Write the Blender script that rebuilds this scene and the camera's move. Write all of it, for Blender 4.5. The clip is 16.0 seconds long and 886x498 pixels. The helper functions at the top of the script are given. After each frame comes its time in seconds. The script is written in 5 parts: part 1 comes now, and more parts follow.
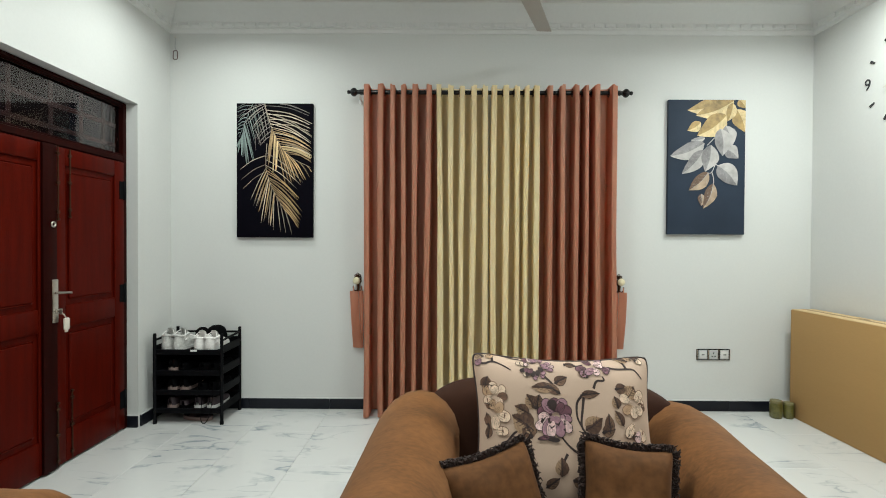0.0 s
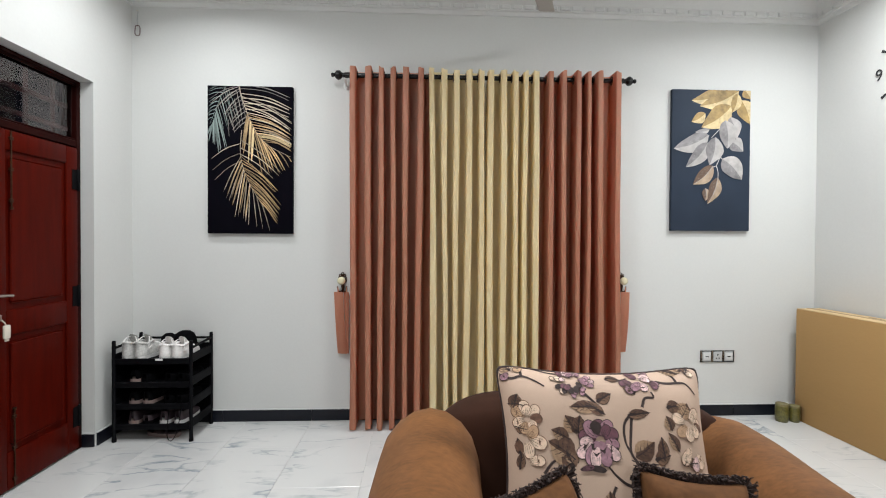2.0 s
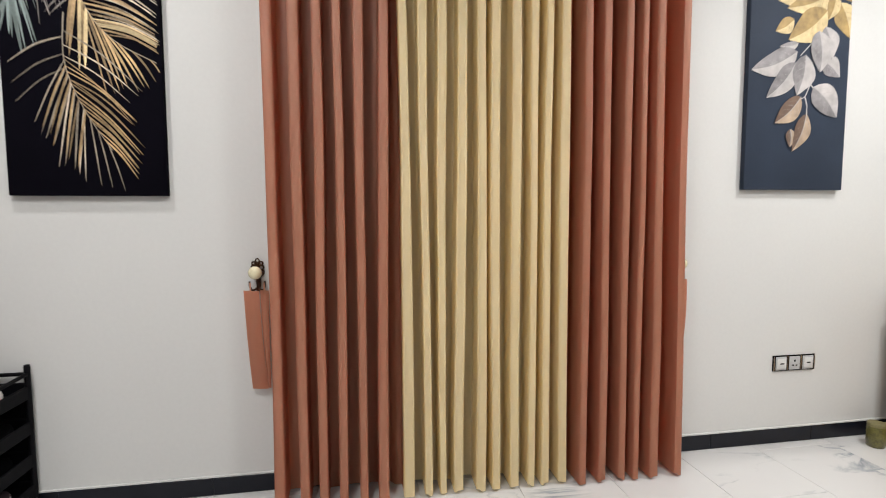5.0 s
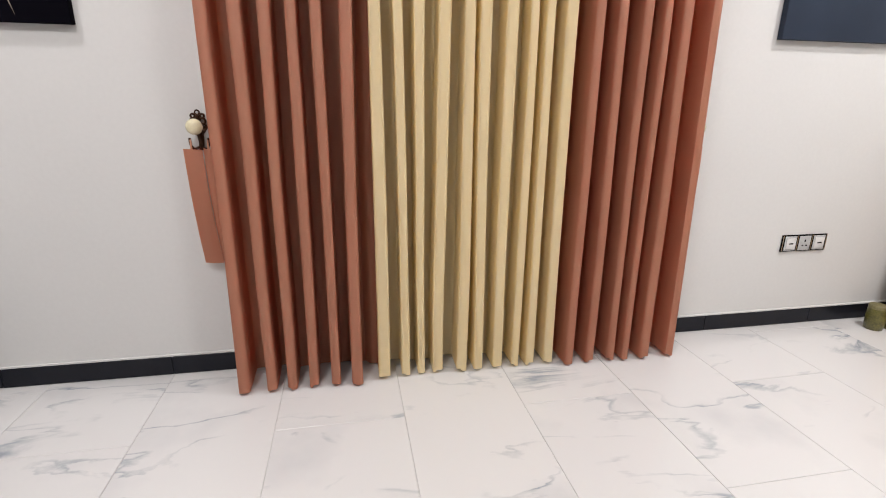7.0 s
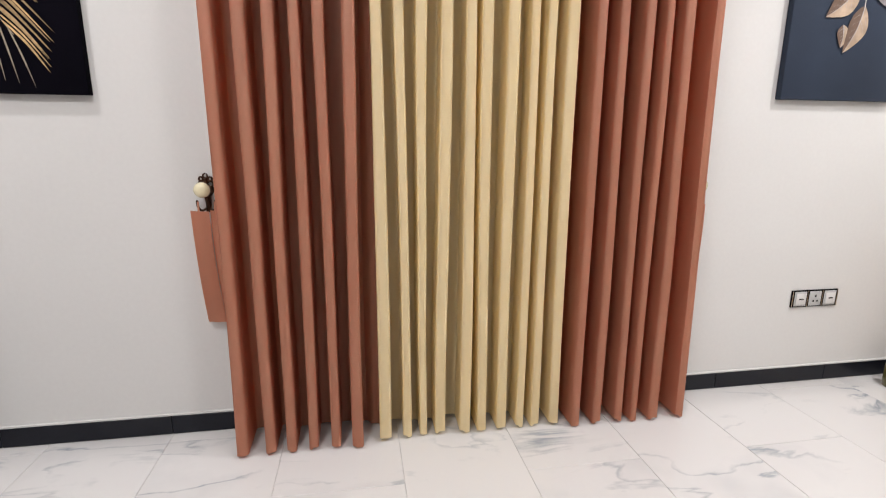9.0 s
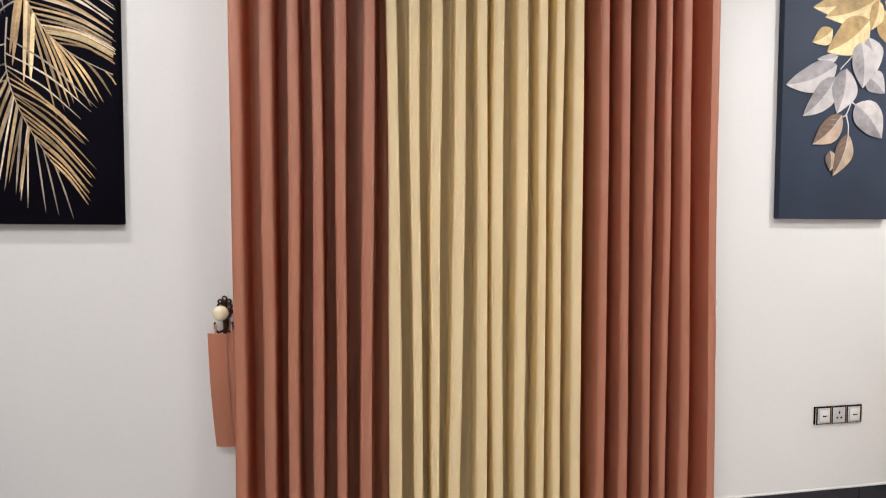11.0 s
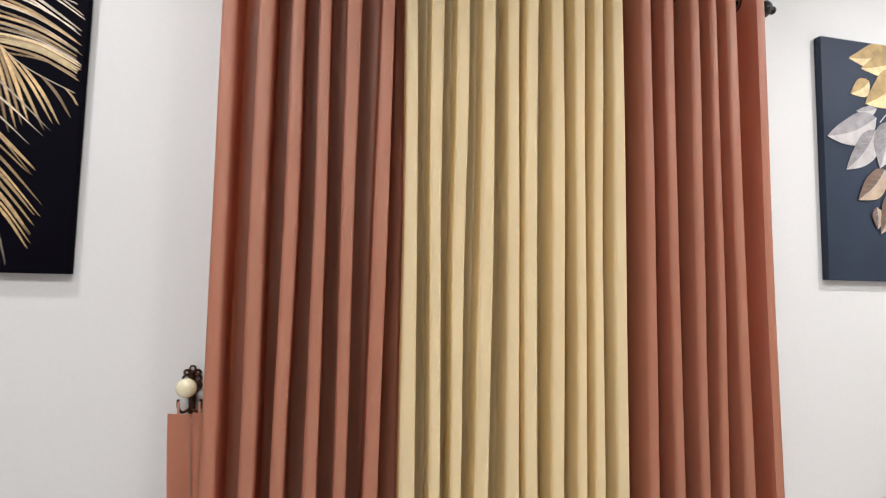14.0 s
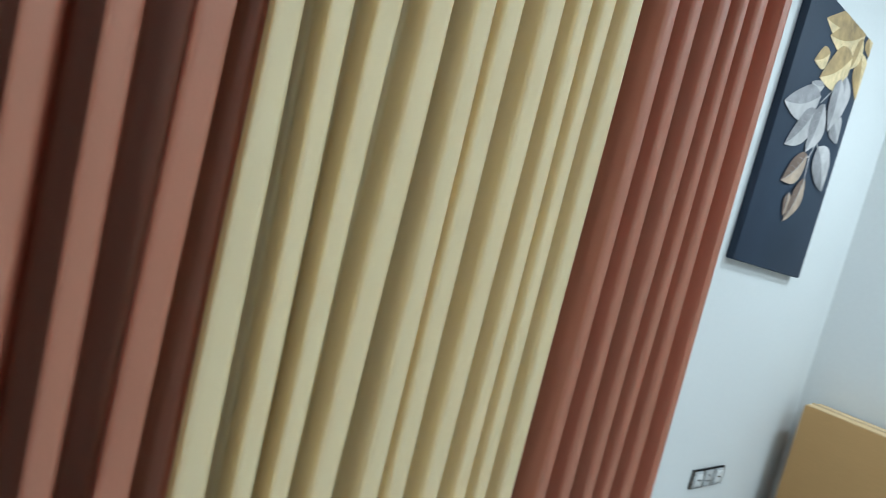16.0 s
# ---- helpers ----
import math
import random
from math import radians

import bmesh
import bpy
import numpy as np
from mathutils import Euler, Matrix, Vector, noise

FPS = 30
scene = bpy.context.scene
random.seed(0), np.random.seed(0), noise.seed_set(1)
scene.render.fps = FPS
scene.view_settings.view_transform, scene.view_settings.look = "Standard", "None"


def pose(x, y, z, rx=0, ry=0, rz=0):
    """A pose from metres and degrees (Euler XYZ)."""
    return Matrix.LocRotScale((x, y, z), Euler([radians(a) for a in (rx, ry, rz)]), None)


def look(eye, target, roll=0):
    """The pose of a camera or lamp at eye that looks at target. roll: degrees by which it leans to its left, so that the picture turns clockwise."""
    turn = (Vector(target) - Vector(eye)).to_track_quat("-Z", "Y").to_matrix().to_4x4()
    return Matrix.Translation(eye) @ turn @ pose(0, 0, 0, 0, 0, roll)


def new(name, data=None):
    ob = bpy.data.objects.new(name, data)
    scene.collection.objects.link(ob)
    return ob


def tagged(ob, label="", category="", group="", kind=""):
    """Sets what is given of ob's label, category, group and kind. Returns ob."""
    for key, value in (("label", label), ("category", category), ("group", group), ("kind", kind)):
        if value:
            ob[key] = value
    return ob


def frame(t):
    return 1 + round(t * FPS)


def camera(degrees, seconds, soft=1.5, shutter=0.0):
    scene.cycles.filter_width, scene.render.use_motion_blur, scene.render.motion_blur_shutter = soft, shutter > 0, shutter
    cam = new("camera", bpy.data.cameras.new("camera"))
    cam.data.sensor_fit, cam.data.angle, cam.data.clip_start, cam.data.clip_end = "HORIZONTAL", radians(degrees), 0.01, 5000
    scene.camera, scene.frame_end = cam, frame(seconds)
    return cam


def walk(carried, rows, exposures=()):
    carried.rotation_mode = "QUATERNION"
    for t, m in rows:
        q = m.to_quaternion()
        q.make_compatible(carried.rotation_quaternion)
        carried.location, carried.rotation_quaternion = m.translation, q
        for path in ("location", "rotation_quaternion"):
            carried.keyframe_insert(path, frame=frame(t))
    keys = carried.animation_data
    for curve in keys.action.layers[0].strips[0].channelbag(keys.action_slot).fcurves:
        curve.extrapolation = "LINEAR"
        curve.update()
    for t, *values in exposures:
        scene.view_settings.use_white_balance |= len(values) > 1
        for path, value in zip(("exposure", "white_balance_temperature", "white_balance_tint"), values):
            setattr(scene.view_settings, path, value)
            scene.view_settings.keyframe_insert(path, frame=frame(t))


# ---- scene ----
cam = camera(83.7, 16.0, soft=1.0, shutter=0.4)
PATH = [
    (0, (0.013, -0.065, 1.309), (0.007, 1.935, 1.283), 0.3),
    (0.5, (-0.017, -0.075, 1.302), (-0.017, 1.924, 1.276), 0.3),
    (1, (-0.059, -0.066, 1.298), (-0.032, 1.934, 1.274), 0.3),
    (1.5, (-0.085, 0.038, 1.286), (-0.017, 2.036, 1.261), 0.4),
    (2, (-0.121, 0.213, 1.289), (-0.021, 2.21, 1.261), 0.3),
    (2.5, (-0.173, 0.355, 1.283), (-0.02, 2.348, 1.241), 0.1),
    (3, (-0.242, 0.478, 1.295), (0.001, 2.463, 1.255), -0.2),
    (3.5, (-0.251, 0.659, 1.283), (0.031, 2.638, 1.242), -0.8),
    (3.7, (-0.241, 0.762, 1.287), (0.041, 2.742, 1.245), -0.9),
    (5.8, (-0.206, 1.749, 1.229), (0.171, 3.689, 0.922), 0.2),
    (6, (-0.174, 1.758, 1.167), (0.198, 3.69, 0.809), -0.1),
    (6.5, (-0.154, 1.784, 1.117), (0.22, 3.684, 0.619), -0.0),
    (7, (-0.132, 1.779, 1.113), (0.235, 3.659, 0.537), 0.7),
    (7.5, (-0.132, 1.788, 1.118), (0.25, 3.659, 0.522), 1.0),
    (8, (-0.108, 1.786, 1.135), (0.246, 3.666, 0.552), 0.7),
    (8.5, (-0.104, 1.789, 1.157), (0.24, 3.691, 0.642), 0.5),
    (9, (-0.097, 1.792, 1.193), (0.234, 3.717, 0.767), 0.4),
    (9.5, (-0.102, 1.796, 1.218), (0.219, 3.741, 0.881), 0.2),
    (10, (-0.115, 1.798, 1.237), (0.202, 3.761, 1.025), 0.1),
    (10.2, (-0.13, 1.818, 1.294), (0.195, 3.781, 1.089), 0.5),
    (12.3, (-0.132, 1.703, 1.339), (0.17, 3.670, 1.536), -0.6),
    (12.5, (-0.132, 1.709, 1.338), (0.171, 3.676, 1.541), -0.4),
    (13, (-0.146, 1.750, 1.339), (0.159, 3.717, 1.541), 0.4),
    (13.5, (-0.187, 1.903, 1.330), (0.137, 3.866, 1.536), 1.1),
    (14, (-0.237, 2.114, 1.329), (0.178, 4.065, 1.477), 1.1),
    (14.5, (-0.198, 2.288, 1.37), (0.259, 4.234, 1.424), 1.5),
    (15, (-0.188, 2.473, 1.36), (0.307, 4.411, 1.393), 1.3),
    (15.5, (-0.206, 2.654, 1.344), (0.561, 4.502, 1.314), 5.1),
    (16, (-0.188, 2.822, 1.309), (0.93, 4.472, 1.142), 14.1),
]
walk(cam, [(t, look(eye, target, roll)) for t, eye, target, roll in PATH],
     [(0, 0.47, 6350, 2), (1.5, 0.52, 6260, 9), (2.5, 0.6, 6260, 13), (3.5, 0.6, 6400, 7), (6, 0.7, 6600, 20), (10, 0.76, 6620, 20), (12.5, 0.8, 6560, 19), (14.5, 0.82, 6400, 18), (15.3, 0.66, 6100, 14), (16, 0.48, 5250, 0)])

# ---- light ----
world = bpy.data.worlds.new("night")
world.use_nodes = True
world.node_tree.nodes["Background"].inputs[0].default_value = (0.02, 0.025, 0.035, 1)
world.node_tree.nodes["Background"].inputs[1].default_value = 0.3
scene.world = world
DOWNLIGHTS = [(-1.45, 3.00, 10.0, 0.12, 152), (2.44, 2.62, 22.0, 0.12, 160), (-0.85, 1.50, 33.0, 0.50, 180), (1.40, 1.50, 26.0, 0.50, 180), (0.4, -1.7, 22.0, 0.80, 180)]
CEIL = 3.12
for lx, ly, watts, wide, beam in DOWNLIGHTS:
    lamp = bpy.data.lights.new("downlight_lamp", "AREA")
    lamp.shape, lamp.size, lamp.energy, lamp.color, lamp.spread = "DISK", wide, watts, (0.97, 1.0, 0.97), radians(beam)
    new("downlight_lamp", lamp).matrix_world = pose(lx, ly, CEIL - 0.03)


# ---- materials ----
def nodes(name):
    m = bpy.data.materials.new(name)
    m.use_nodes = True
    return m, m.node_tree, m.node_tree.nodes["Principled BSDF"]


def surface(name, colour, rough=0.5, metal=0.0, vary=0.12, scale=6.0, grain=0.0, grain_scale=120.0, coat=0.0, sheen=0.0, stretch=(1, 1, 1), rand=0.0, spec=0.5, depth=0.0005, tight=0.2):
    """A paint, cloth, wood or metal: base colour with broad and fine variation and a fine relief."""
    m, t, b = nodes(name)
    n, l = t.nodes, t.links
    co = n.new("ShaderNodeTexCoord")
    mp = n.new("ShaderNodeMapping")
    mp.inputs["Scale"].default_value = stretch
    l.new(co.outputs["Object"], mp.inputs["Vector"])
    big, fine = n.new("ShaderNodeTexNoise"), n.new("ShaderNodeTexNoise")
    big.inputs["Scale"].default_value, big.inputs["Detail"].default_value = scale, 5
    fine.inputs["Scale"].default_value, fine.inputs["Detail"].default_value = grain_scale, 3
    l.new(mp.outputs["Vector"], big.inputs["Vector"])
    l.new(mp.outputs["Vector"], fine.inputs["Vector"])
    mix = n.new("ShaderNodeMath")
    mix.operation, mix.inputs[1].default_value = "MULTIPLY_ADD", 0.6
    l.new(big.outputs["Fac"], mix.inputs[0])
    half = n.new("ShaderNodeMath")
    half.operation, half.inputs[1].default_value = "MULTIPLY", 0.4
    l.new(fine.outputs["Fac"], half.inputs[0])
    l.new(half.outputs[0], mix.inputs[2])
    ramp = n.new("ShaderNodeValToRGB")
    ramp.color_ramp.elements[0].position, ramp.color_ramp.elements[1].position = 0.5 - tight, 0.5 + tight
    ramp.color_ramp.elements[0].color = (*[c * (1 - vary) for c in colour], 1)
    ramp.color_ramp.elements[1].color = (*[min(1, c * (1 + vary)) for c in colour], 1)
    l.new(mix.outputs[0], ramp.inputs[0])
    last = ramp.outputs[0]
    if rand:
        geo = n.new("ShaderNodeNewGeometry")
        hsv = n.new("ShaderNodeHueSaturation")
        rng = n.new("ShaderNodeMapRange")
        rng.inputs["To Min"].default_value, rng.inputs["To Max"].default_value = 1 - rand, 1 + rand
        l.new(geo.outputs["Random Per Island"], rng.inputs["Value"])
        l.new(rng.outputs[0], hsv.inputs["Value"])
        l.new(last, hsv.inputs["Color"])
        last = hsv.outputs[0]
    l.new(last, b.inputs["Base Color"])
    b.inputs["Roughness"].default_value, b.inputs["Metallic"].default_value = rough, metal
    b.inputs["Coat Weight"].default_value, b.inputs["Coat Roughness"].default_value = coat, 0.15
    b.inputs["Specular IOR Level"].default_value = spec
    if sheen:
        b.inputs["Sheen Weight"].default_value, b.inputs["Sheen Roughness"].default_value = sheen, 0.4
        b.inputs["Sheen Tint"].default_value = (*[min(1, c * 1.6 + 0.1) for c in colour], 1)
    if grain:
        bump = n.new("ShaderNodeBump")
        bump.inputs["Strength"].default_value, bump.inputs["Distance"].default_value = grain, depth
        l.new(fine.outputs["Fac"], bump.inputs["Height"])
        l.new(bump.outputs[0], b.inputs["Normal"])
    return m


def woven(m, colour, share):
    """Cloth thin enough to let a share of the light through from the next fold."""
    t = m.node_tree
    out, b = t.nodes["Material Output"], t.nodes["Principled BSDF"]
    tr, mix = t.nodes.new("ShaderNodeBsdfTranslucent"), t.nodes.new("ShaderNodeMixShader")
    tr.inputs["Color"].default_value = (*colour, 1)
    mix.inputs[0].default_value = share
    t.links.new(b.outputs[0], mix.inputs[1])
    t.links.new(tr.outputs[0], mix.inputs[2])
    t.links.new(mix.outputs[0], out.inputs["Surface"])
    return m


def marble():
    """Polished white tile with soft grey veins that run aslant; each tile cut from another place."""
    m, t, b = nodes("marble_tile")
    n, l = t.nodes, t.links
    co, inf = n.new("ShaderNodeTexCoord"), n.new("ShaderNodeObjectInfo")
    sep = n.new("ShaderNodeVectorMath")
    sep.operation, sep.inputs[1].default_value = "MULTIPLY_ADD", (1, 1, 1)
    off = n.new("ShaderNodeVectorMath")
    off.operation, off.inputs[0].default_value = "SCALE", (37.0, 53.0, 11.0)
    l.new(inf.outputs["Random"], off.inputs["Scale"])
    l.new(co.outputs["Object"], sep.inputs[0])
    l.new(off.outputs[0], sep.inputs[2])
    mp = n.new("ShaderNodeMapping")
    mp.inputs["Rotation"].default_value, mp.inputs["Scale"].default_value = (0, 0, radians(40)), (0.75, 2.3, 1)
    l.new(sep.outputs[0], mp.inputs["Vector"])
    a, c = n.new("ShaderNodeTexNoise"), n.new("ShaderNodeTexNoise")
    a.inputs["Scale"].default_value, a.inputs["Detail"].default_value, a.inputs["Distortion"].default_value = 2.1, 8, 0.55
    c.inputs["Scale"].default_value, c.inputs["Detail"].default_value = 2.6, 5
    l.new(mp.outputs[0], a.inputs["Vector"])
    l.new(sep.outputs[0], c.inputs["Vector"])
    vein = n.new("ShaderNodeValToRGB")
    e = vein.color_ramp.elements
    e[0].position, e[0].color = 0.472, (0, 0, 0, 1)
    e[1].position, e[1].color = 0.515, (0, 0, 0, 1)
    k = e.new(0.5)
    k.color = (1, 1, 1, 1)
    l.new(a.outputs["Fac"], vein.inputs[0])
    gate = n.new("ShaderNodeValToRGB")
    gate.color_ramp.elements[0].position, gate.color_ramp.elements[1].position = 0.47, 0.64
    l.new(c.outputs["Fac"], gate.inputs[0])
    mul = n.new("ShaderNodeMath")
    mul.operation = "MULTIPLY"
    l.new(vein.outputs[0], mul.inputs[0])
    l.new(gate.outputs[0], mul.inputs[1])
    mix = n.new("ShaderNodeMix")
    mix.data_type = "RGBA"
    mix.inputs["A"].default_value, mix.inputs["B"].default_value = (0.615, 0.61, 0.60, 1), (0.28, 0.315, 0.345, 1)
    l.new(mul.outputs[0], mix.inputs["Factor"])
    cloud = n.new("ShaderNodeMix")
    cloud.data_type, cloud.blend_type = "RGBA", "MULTIPLY"
    tone = n.new("ShaderNodeValToRGB")
    tone.color_ramp.elements[0].color, tone.color_ramp.elements[1].color = (1, 1, 1, 1), (0.84, 0.85, 0.87, 1)
    tone.color_ramp.elements[0].position, tone.color_ramp.elements[1].position = 0.52, 0.75
    l.new(c.outputs["Fac"], tone.inputs[0])
    cloud.inputs["Factor"].default_value = 1
    l.new(mix.outputs["Result"], cloud.inputs["A"])
    l.new(tone.outputs[0], cloud.inputs["B"])
    l.new(cloud.outputs["Result"], b.inputs["Base Color"])
    b.inputs["Roughness"].default_value = 0.16
    return m


WHITE = surface("wall_paint", (0.62, 0.62, 0.605), 0.75, vary=0.03, scale=1.2, grain=0.12, grain_scale=60)
CEILW = surface("ceiling_paint", (0.68, 0.68, 0.67), 0.8, vary=0.03, scale=1.0, grain=0.1, grain_scale=40)
SKIRT = surface("black_skirting_tile", (0.006, 0.007, 0.012), 0.3, vary=0.3, scale=9, spec=0.3)
GROUT = surface("grout", (0.60, 0.59, 0.57), 0.9, vary=0.2, scale=30)
MARBLE = marble()
BROWN = woven(surface("brown_curtain_cloth", (0.61, 0.308, 0.19), 0.52, vary=0.05, scale=9, grain=0.1, grain_scale=500, stretch=(1, 1, 0.3), spec=0.9), (0.95, 0.10, 0.015), 0.14)
CREAM = woven(surface("cream_curtain_cloth", (1.0, 0.885, 0.61), 0.55, vary=0.02, scale=9, grain=0.1, grain_scale=500, stretch=(1, 1, 0.3), spec=0.6), (1.0, 0.72, 0.26), 0.17)
BLACKMETAL = surface("black_lacquered_metal", (0.012, 0.011, 0.012), 0.25, metal=0.3, vary=0.2)
STEEL = surface("brushed_steel", (0.62, 0.58, 0.52), 0.3, metal=1.0, vary=0.08, grain=0.1, stretch=(1, 1, 9))
BRASS = surface("aged_bronze", (0.055, 0.025, 0.013), 0.4, metal=0.8, vary=0.4, scale=60)
IVORY = surface("ivory_knob", (0.74, 0.68, 0.46), 0.25, vary=0.12, scale=40, coat=0.4)
WOOD = surface("red_varnished_wood", (0.064, 0.0032, 0.0009), 0.42, vary=0.35, scale=5, grain=0.15, grain_scale=90, stretch=(6, 6, 0.5), coat=0.0, spec=0.06)
WOODDARK = surface("dark_red_wood", (0.016, 0.0016, 0.0010), 0.5, vary=0.35, scale=5, grain=0.15, grain_scale=90, stretch=(6, 6, 0.5), coat=0.0, spec=0.06)
CARD = surface("cardboard", (0.40, 0.235, 0.085), 0.8, vary=0.06, scale=2.5, grain=0.25, grain_scale=220, stretch=(1, 0.15, 1))
CARDTOP = surface("cardboard_edge", (0.52, 0.36, 0.18), 0.8, vary=0.08, scale=4, grain=0.2)
VELVET = surface("brown_velvet", (0.150, 0.062, 0.020), 0.7, vary=0.42, scale=3.6, grain=0.05, grain_scale=45, tight=0.2, stretch=(1, 2.2, 1.6), sheen=0.35, spec=0.2)
VELVETMID = surface("umber_velvet", (0.105, 0.043, 0.014), 0.8, vary=0.5, scale=3.4, grain=0.05, grain_scale=45, tight=0.2, sheen=0.3, spec=0.2)
# the chair's brown velvet darkened: shade between the arms put into the colour
VELVETSHADED = surface("shaded_brown_velvet", (0.030, 0.010, 0.0045), 0.85, vary=0.45, scale=6, grain=0.06, grain_scale=900, sheen=0.1, spec=0.2)
CANVASBLACK = surface("near_black_canvas", (0.0030, 0.0026, 0.0052), 0.85, vary=0.3, scale=3, grain=0.4, grain_scale=700, spec=0.04)
CANVASBLUE = surface("slate_blue_canvas", (0.028, 0.039, 0.061), 0.6, vary=0.25, scale=2.5, grain=0.4, grain_scale=700, spec=0.15)
PLASTICBLACK = surface("black_plastic", (0.002, 0.002, 0.003), 0.6, vary=0.3, scale=12, spec=0.1)
WHITEPLASTIC = surface("white_plastic", (0.78, 0.78, 0.76), 0.35, vary=0.05)
FANPAINT = surface("grey_fan_paint", (0.42, 0.40, 0.38), 0.4, vary=0.08)


# ---- mesh helpers ----
def part(name, bm, material, parent=None, label="", smooth=35):
    me = bpy.data.meshes.new(name)
    bmesh.ops.recalc_face_normals(bm, faces=bm.faces[:])
    bm.to_mesh(me)
    bm.free()
    me.materials.append(material)
    if smooth:
        me.shade_smooth()
        me.set_sharp_from_angle(angle=radians(smooth))
    ob = new(name, me)
    ob.parent = parent
    return tagged(ob, label) if label else ob


def thing(name, at, label, category, group="", kind="", turn=0):
    ob = new(name)
    ob.empty_display_size = 0.1
    ob.matrix_world = pose(*at, 0, 0, turn)
    return tagged(ob, label, category, group, kind)


def box(bm, lo, hi, bevel=0.0, seg=2):
    r = bmesh.ops.create_cube(bm, size=1)["verts"]
    for v in r:
        v.co = Vector([lo[i] + (v.co[i] + 0.5) * (hi[i] - lo[i]) for i in range(3)])
    if bevel:
        es = list({e for v in r for e in v.link_edges})
        bmesh.ops.bevel(bm, geom=es, offset=bevel, segments=seg, profile=0.5, affect="EDGES")
    return bm


def boxed(lo, hi, bevel=0.0, seg=2):
    return box(bmesh.new(), lo, hi, bevel, seg)


def sheet(bm, fn, nu, nv, loop_u=False, loop_v=False):
    """A grid of quads over fn(u, v), u and v from 0 to 1."""
    rows = []
    for j in range(nv + (0 if loop_v else 1)):
        rows.append([bm.verts.new(fn(i / nu, j / nv)) for i in range(nu + (0 if loop_u else 1))])
    for j in range(nv):
        for i in range(nu):
            a, b = rows[j], rows[(j + 1) % len(rows)]
            k = (i + 1) % len(a)
            bm.faces.new((a[i], a[k], b[k], b[i]))
    return bm


def lathe(bm, profile, n=20, m=Matrix()):
    """A turned shape: (radius, height) pairs round the z axis of m."""
    rings = []
    for r, z in profile:
        if r < 1e-6:
            rings.append([bm.verts.new(m @ Vector((0, 0, z)))])
        else:
            rings.append([bm.verts.new(m @ Vector((r * math.cos(2 * math.pi * i / n), r * math.sin(2 * math.pi * i / n), z))) for i in range(n)])
    for a, b in zip(rings, rings[1:]):
        for i in range(n):
            k = (i + 1) % n
            if len(a) == 1 and len(b) == 1:
                continue
            if len(a) == 1:
                bm.faces.new((a[0], b[i], b[k]))
            elif len(b) == 1:
                bm.faces.new((a[i], a[k], b[0]))
            else:
                bm.faces.new((a[i], a[k], b[k], b[i]))
    for ring in (rings[0], rings[-1]):
        if len(ring) > 1:
            bm.faces.new(ring)
    return bm


def tube(bm, pts, r, n=8):
    """A round bar along points; r one radius or one for each point."""
    pts = [Vector(p) for p in pts]
    rs = r if isinstance(r, (list, tuple)) else [r] * len(pts)
    rings, up = [], Vector((0.13, 0.31, 0.94))
    for i, p in enumerate(pts):
        d = (pts[min(i + 1, len(pts) - 1)] - pts[max(i - 1, 0)]).normalized()
        a = d.cross(up)
        if a.length < 0.05:
            a = d.cross(Vector((1, 0, 0)))
        a.normalize()
        b = d.cross(a)
        rings.append([bm.verts.new(p + rs[i] * (math.cos(2 * math.pi * k / n) * a + math.sin(2 * math.pi * k / n) * b)) for k in range(n)])
    for a, b in zip(rings, rings[1:]):
        for k in range(n):
            bm.faces.new((a[k], a[(k + 1) % n], b[(k + 1) % n], b[k]))
    bm.faces.new(rings[0])
    bm.faces.new(rings[-1])
    return bm


def curve(pts, n):
    """n + 1 points on a smooth line through pts."""
    pts = [Vector(p) for p in pts]
    out = []
    for i in range(n + 1):
        s = i / n * (len(pts) - 1)
        k = min(int(s), len(pts) - 2)
        f = s - k
        p0, p1, p2, p3 = pts[max(k - 1, 0)], pts[k], pts[k + 1], pts[min(k + 2, len(pts) - 1)]
        out.append(0.5 * (2 * p1 + (p2 - p0) * f + (2 * p0 - 5 * p1 + 4 * p2 - p3) * f * f + (3 * p1 - p0 - 3 * p2 + p3) * f ** 3))
    return out


# ---- the room ----
XL, XR, YB, YF = -2.13, 2.87, 3.80, -3.2
T = 0.2
DOOR_Y0, DOOR_Y1, DOOR_Z = 2.04, 3.386, 2.265
wall_north = tagged(part("wall_north", boxed((XL - T, YB, -0.1), (XR + T, YB + T, CEIL + 0.2)), WHITE, smooth=0), "white painted plaster wall behind the curtains", "wall", kind="structure")
bm = boxed((XL - T, YF, -0.1), (XL, DOOR_Y0, CEIL + 0.2))
box(bm, (XL - T, DOOR_Y1, -0.1), (XL, YB, CEIL + 0.2))
box(bm, (XL - T, DOOR_Y0, DOOR_Z), (XL, DOOR_Y1, CEIL + 0.2))
wall_west = tagged(part("wall_west", bm, WHITE, smooth=0), "white painted plaster wall with the entrance door", "wall", kind="structure")
wall_east = tagged(part("wall_east", boxed((XR, YF, -0.1), (XR + T, YB, CEIL + 0.2)), WHITE, smooth=0), "white painted plaster wall with a clock", "wall", kind="structure")
wall_south = tagged(part("wall_south", boxed((XL - T, YF - T, -0.1), (XR + T, YF, CEIL + 0.2)), WHITE, smooth=0), "plain white painted wall", "wall", kind="structure")
ceiling = tagged(part("ceiling", boxed((XL, YF, CEIL), (XR, YB, CEIL + 0.15)), CEILW, smooth=0), "white painted ceiling", "ceiling", kind="structure")

# cornice: a stepped plaster moulding with a row of small blocks
CORNICE = [(0.0, 2.925), (0.010, 2.93), (0.014, 2.955), (0.028, 2.96), (0.032, 3.0), (0.05, 3.03), (0.08, 3.075), (0.11, CEIL)]


